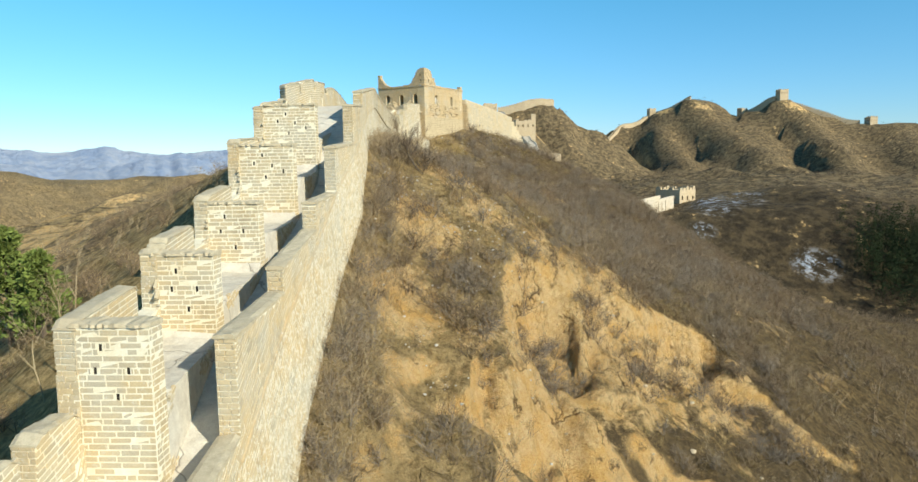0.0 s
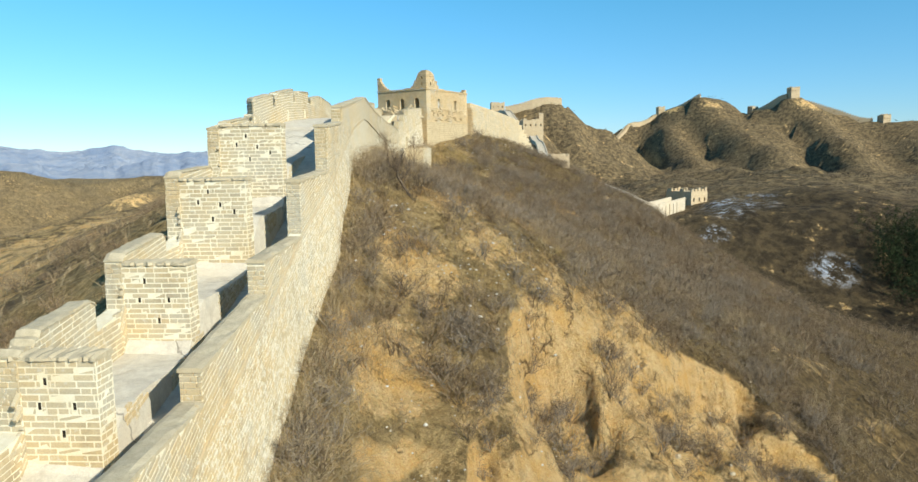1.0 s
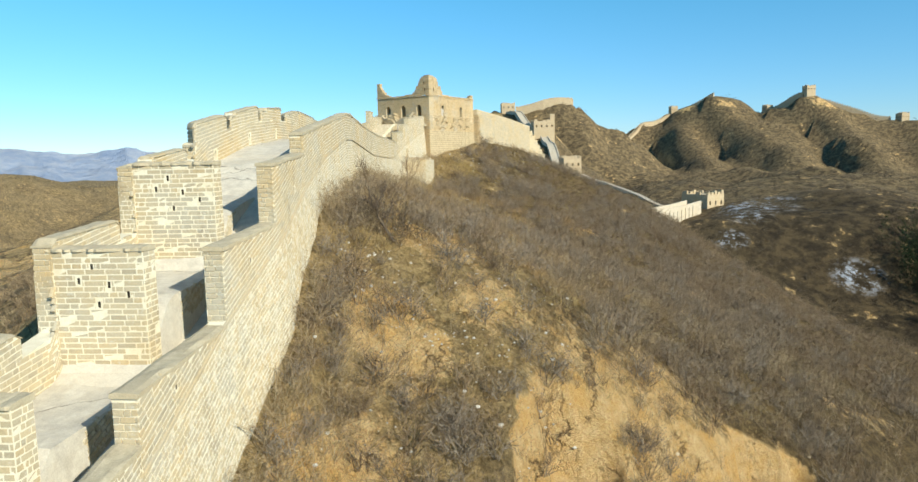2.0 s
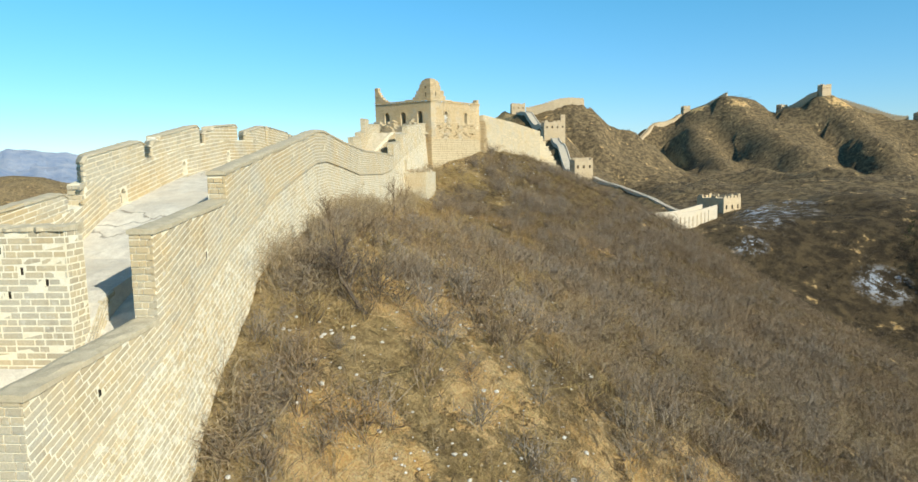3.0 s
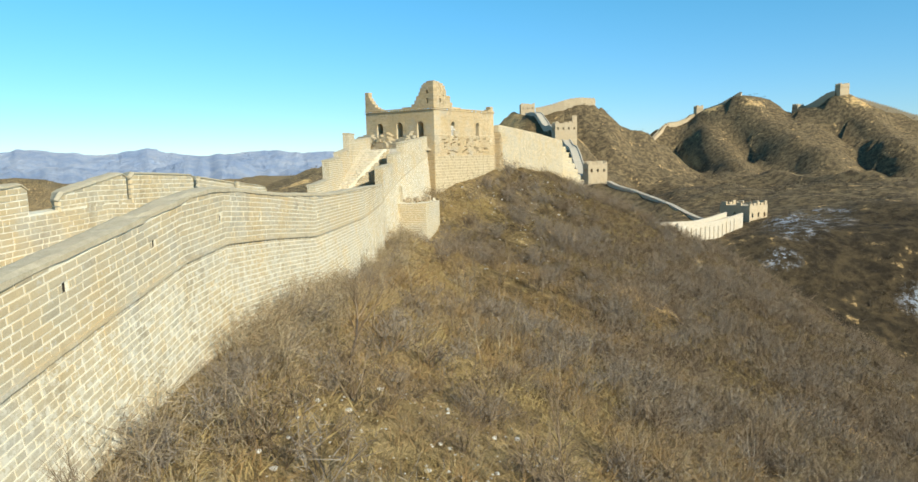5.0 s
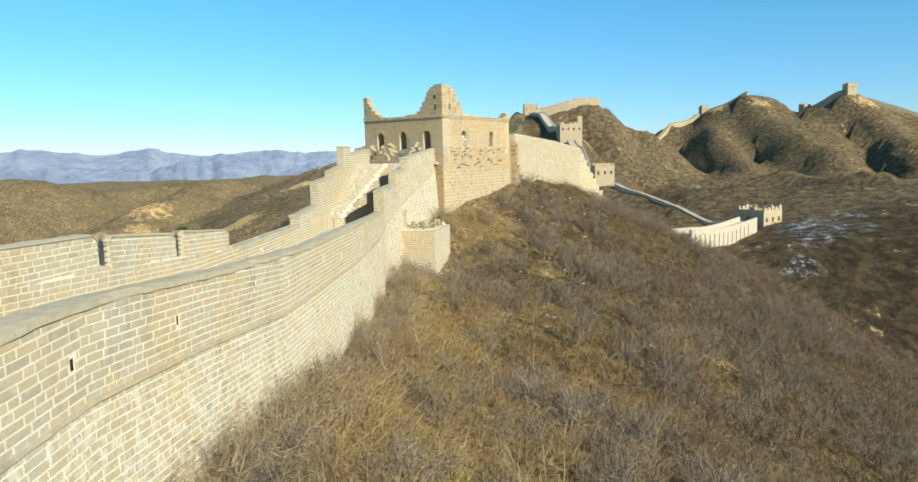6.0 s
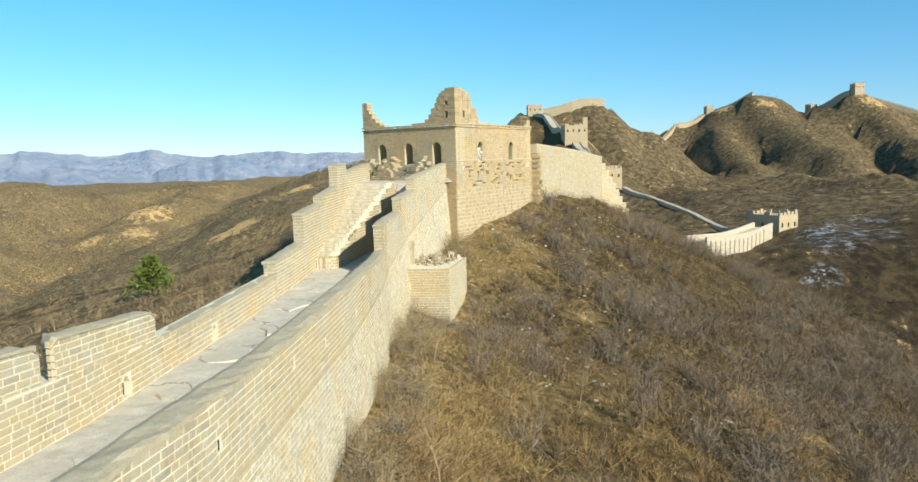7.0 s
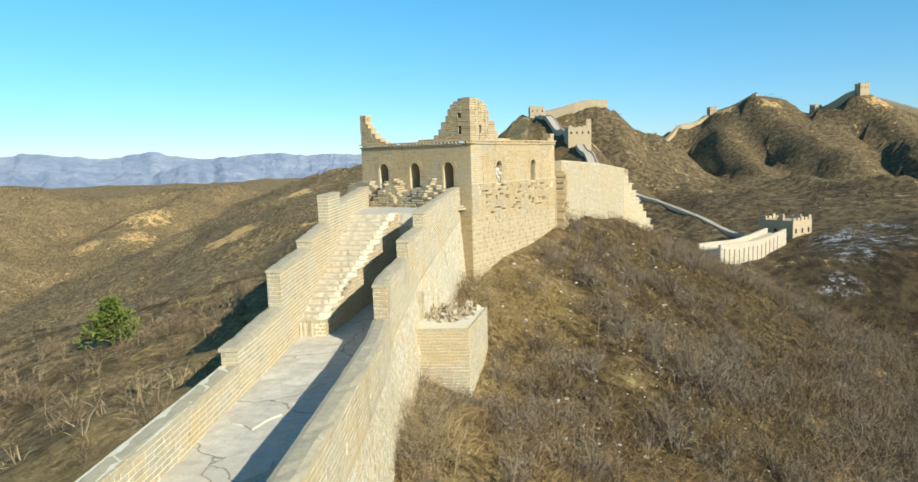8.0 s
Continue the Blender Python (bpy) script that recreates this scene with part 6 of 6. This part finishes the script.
# ---- far walls and towers ----
def far_tower(x, y, w, d, h, turn, label, z=None, merlons=True, mat=None, windows=3, stump=False):
    z = float(ground(x, y)) - 1.0 if z is None else z
    z, h = z - 4.0, h + 4.0
    mat = mat or FAR_WALL
    owner = thing("distant_watchtower", (x, y, z), label, "tower", "distant watchtowers")
    c, s = math.cos(turn), math.sin(turn)
    pl = lambda u, v: (x + u * c - v * s, y + u * s + v * c)
    for u0, u1, v0, v1, a in ((-w / 2, w / 2, -d / 2, -d / 2 + 0.6, "x"), (-w / 2, w / 2, d / 2 - 0.6, d / 2, "x"), (-w / 2, -w / 2 + 0.6, -d / 2 + 0.6, d / 2 - 0.6, "y"), (w / 2 - 0.6, w / 2, -d / 2 + 0.6, d / 2 - 0.6, "y")):
        L_ = (u1 - u0) if a == "x" else (v1 - v0)
        hs = [q for k in range(windows) for q in arch(L_ * (k + 0.5) / windows, h - 3.3, h - 2.0, 0.75, 4)]
        if a == "x":
            P = lambda U, V, W, u0=u0, v0=v0, v1=v1: (*pl(u0 + U, v0 + (v1 - v0) * W), z + V)
        else:
            P = lambda U, V, W, v0=v0, u0=u0, u1=u1: (*pl(u0 + (u1 - u0) * W, v0 + U), z + V)
        slab("wall", owner, mat, (0, L_), (0, h), hs, P)
    # solid block in near-black, painting the unlit inside behind the windows
    bm = bmesh.new()
    prism(bm, [pl(-w / 2 + 0.5, -d / 2 + 0.5), pl(w / 2 - 0.5, -d / 2 + 0.5), pl(w / 2 - 0.5, d / 2 - 0.5), pl(-w / 2 + 0.5, d / 2 - 0.5)], z, z + h - 4.2)
    part("floor", bm, PAINTED_SHADE, owner)
    bm = bmesh.new()
    prism(bm, [pl(-w / 2 + 0.4, -d / 2 + 0.4), pl(w / 2 - 0.4, -d / 2 + 0.4), pl(w / 2 - 0.4, d / 2 - 0.4), pl(-w / 2 + 0.4, d / 2 - 0.4)], z + h - 0.5, z + h - 0.1)
    part("roof", bm, mat, owner)
    rs = random.Random(int(x * 10))
    if merlons:
        for u, v, a in [(-w / 2 + w * (k + 0.5) / 5, q, 0) for k in range(5) for q in (-d / 2 + 0.3, d / 2 - 0.3)] + [(q, -d / 2 + d * (k + 0.5) / 4, 1) for k in range(4) for q in (-w / 2 + 0.3, w / 2 - 0.3)]:
            if rs.random() < 0.25:
                continue
            bm = bmesh.new()
            du, dv = (w / 14, 0.3) if a == 0 else (0.3, d / 12)
            prism(bm, [pl(u - du, v - dv), pl(u + du, v - dv), pl(u + du, v + dv), pl(u - du, v + dv)], z + h - 0.02, z + h + rs.uniform(0.5, 1.1), 0.1)
            part("merlon", bm, mat, owner)
    if stump:
        bm = bmesh.new()
        prism(bm, [pl(w / 2 - 2.4, -d / 2), pl(w / 2, -d / 2), pl(w / 2, -d / 2 + 0.8), pl(w / 2 - 2.4, -d / 2 + 0.8)], z + h, z + h + 3.4, 0.8)
        part("ruined_corner", bm, mat, owner)


def far_wall(nodes, width, height, label, mat=None, teeth=True, tops=None, deep=1.2):
    """A wall that follows the ground through the nodes, with merlons along both sides."""
    mat = mat or FAR_WALL
    owner = thing("distant_wall", (*nodes[0], float(ground(*nodes[0]))), label, "wall", "distant walls")
    pts = []
    for (x0, y0), (x1, y1) in zip(nodes, nodes[1:]):
        n = max(2, int(math.hypot(x1 - x0, y1 - y0) / 3.5))
        pts += [(x0 + (x1 - x0) * i / n, y0 + (y1 - y0) * i / n) for i in range(n)]
    pts.append(nodes[-1])
    pts = np.array(pts)
    g = ground(pts[:, 0], pts[:, 1])
    g = np.convolve(np.pad(g, 2, mode="edge"), np.ones(5) / 5, "valid")
    if tops:
        g = np.maximum(g, np.interp(pts[:, 1], [q[1] for q in nodes], tops) - height)
    d = np.gradient(pts, axis=0)
    d = d / np.linalg.norm(d, axis=1)[:, None]
    n = np.stack([-d[:, 1], d[:, 0]], 1)
    bm, rows = bmesh.new(), []
    for p, q, z in zip(pts, n, g):
        a, b = p + q * width / 2, p - q * width / 2
        ai, bi = p + q * (width / 2 - 0.5), p - q * (width / 2 - 0.5)
        rows.append([bm.verts.new((*c, zz)) for c, zz in ((a, z - 4), (a, z + height), (ai, z + height), (ai, z + height - deep), (bi, z + height - deep), (bi, z + height), (b, z + height), (b, z - 4))])
    for r, s in zip(rows, rows[1:]):
        for k in range(8):
            bm.faces.new((r[k], r[(k + 1) % 8], s[(k + 1) % 8], s[k]))
    bm.faces.new(rows[0])
    bm.faces.new(rows[-1][::-1])
    part("body", bm, mat, owner)
    if teeth:
        for side, q in ((1, n), (-1, -n)):
            bm = bmesh.new()
            for i in range(len(pts) - 1):
                for t0 in (0.05, 0.55):
                    c0, c1 = pts[i] + (pts[i + 1] - pts[i]) * t0, pts[i] + (pts[i + 1] - pts[i]) * (t0 + 0.33)
                    zz = g[i] + (g[i + 1] - g[i]) * t0 + height
                    o0, o1 = q[i] * (width / 2), q[i] * (width / 2 - 0.5)
                    prism(bm, [tuple(c0 + o0), tuple(c1 + o0), tuple(c1 + o1), tuple(c0 + o1)], zz - 0.3, zz + 0.75, 0.08)
            tagged(part("battlement", bm, mat, owner), kind="stuff")


far_wall([(33.5, 191.5), (46, 208), (58, 224)], 5.0, 4.0, "pale buttressed wall in the valley", PALE_WALL, False)
buttressed = thing("buttress_row", (45, 206, 5), "pale upright buttresses along the valley wall", "buttress")
fd = unit((24, 32, 0))
fo = np.array([fd[1], -fd[0], 0])
for i in range(13):
    c = np.array([33.0, 191.0, 0]) + fd * (2.5 + 2.7 * i) + fo * 2.5
    bm = bmesh.new()
    z = float(ground(c[0], c[1]))
    prism(bm, [tuple((c - fd * 0.2)[:2]), tuple((c - fd * 0.2 + fo * 0.4)[:2]), tuple((c + fd * 0.2 + fo * 0.4)[:2]), tuple((c + fd * 0.2)[:2])], z - 2, z + 3.2)
    part("buttress", bm, PALE_WALL, buttressed)
far_tower(63, 232, 8.5, 9.5, 7.2, 0.68, "roofless pale watchtower in the valley", 2.4, True, FAR_WALL, 3)
far_wall([(55, 238), (49.4, 252), (44.5, 268), (39, 282), (32, 294)], 1.6, 0.7, "thin wall climbing the slope out of the valley", PALE_WALL, False, (4.2, 5.4, 8.0, 11.0, 14.9), 0.1)
far_tower(27.5, 301, 7.5, 7.5, 8.2, 0.2, "square watchtower on the hillside")
far_wall([(24, 306), (23, 350), (21.5, 390)], 4.2, 2.0, "bright wall climbing to a ruined tower", PALE_WALL, False, None, 0.4)
far_tower(21, 398, 11.5, 10, 8.0, 0.15, "ruined watchtower with one tall broken corner", None, True, None, 4, True)
far_wall([(18, 406), (9, 470), (3, 520)], 4.6, 2.2, "wall running straight up to the summit", PALE_WALL, False, None, 0.4)
far_tower(2, 529, 10, 10, 7.0, 0.1, "battlemented tower on the summit", None, True, None, 3)
far_wall([(8, 529), (28, 528), (40, 529), (50, 531)], 4.0, 3.4, "long wall along the summit crest")
far_wall([(71, 556), (82, 592), (97, 640), (130, 675), (157, 690)], 3.0, 2.2, "wall following the far skyline to a tower")
far_tower(161, 691, 6.5, 6.5, 7.0, 0.2, "square watchtower on the far skyline")
far_wall([(166, 690), (180, 676), (192, 667)], 2.5, 1.3, "wall along a rocky far summit")
far_tower(236, 655, 6, 7, 7.0, 0.3, "low watchtower on the far saddle")
far_wall([(240, 651), (250, 641), (258, 634)], 4.0, 3.4, "bright wall rising to the highest tower")
far_tower(262, 632, 8, 7, 8.0, 0.2, "tall watchtower on the far summit")
far_wall([(270, 629), (300, 615), (318, 607)], 3.0, 2.0, "wall descending the far crest")
far_tower(325, 603, 7, 7, 7.0, 0.2, "small watchtower at the end of the far crest")

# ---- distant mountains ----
# blue haze of the air between is painted into the base colour
m, nt, b = shader("haze_tinted_mountains", 1.0, 0.0)
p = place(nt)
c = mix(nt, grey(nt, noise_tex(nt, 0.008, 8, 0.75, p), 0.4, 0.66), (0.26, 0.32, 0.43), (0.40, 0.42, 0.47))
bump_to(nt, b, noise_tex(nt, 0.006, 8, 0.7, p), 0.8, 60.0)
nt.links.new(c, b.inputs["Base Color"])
HAZE_TINT = m
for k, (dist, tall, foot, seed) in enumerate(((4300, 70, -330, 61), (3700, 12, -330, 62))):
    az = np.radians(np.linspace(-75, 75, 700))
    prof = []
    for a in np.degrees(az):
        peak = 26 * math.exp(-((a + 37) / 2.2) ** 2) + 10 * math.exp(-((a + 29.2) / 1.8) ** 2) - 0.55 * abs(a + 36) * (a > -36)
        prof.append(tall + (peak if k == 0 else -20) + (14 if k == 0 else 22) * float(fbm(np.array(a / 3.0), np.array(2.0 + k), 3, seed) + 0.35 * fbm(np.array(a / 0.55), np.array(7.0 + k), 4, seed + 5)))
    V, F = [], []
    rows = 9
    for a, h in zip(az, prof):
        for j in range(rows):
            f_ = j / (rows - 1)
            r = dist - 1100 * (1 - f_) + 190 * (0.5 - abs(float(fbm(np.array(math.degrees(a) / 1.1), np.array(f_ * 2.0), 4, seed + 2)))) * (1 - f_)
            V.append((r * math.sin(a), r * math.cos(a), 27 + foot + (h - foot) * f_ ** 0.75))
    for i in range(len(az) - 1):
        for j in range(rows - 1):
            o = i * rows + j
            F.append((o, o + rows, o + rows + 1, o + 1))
    tagged(new("backdrop", array_mesh("backdrop", V, F, HAZE_TINT, True)), "mountain ranges on the horizon, blue air haze put into their colour", "mountains", kind="structure")
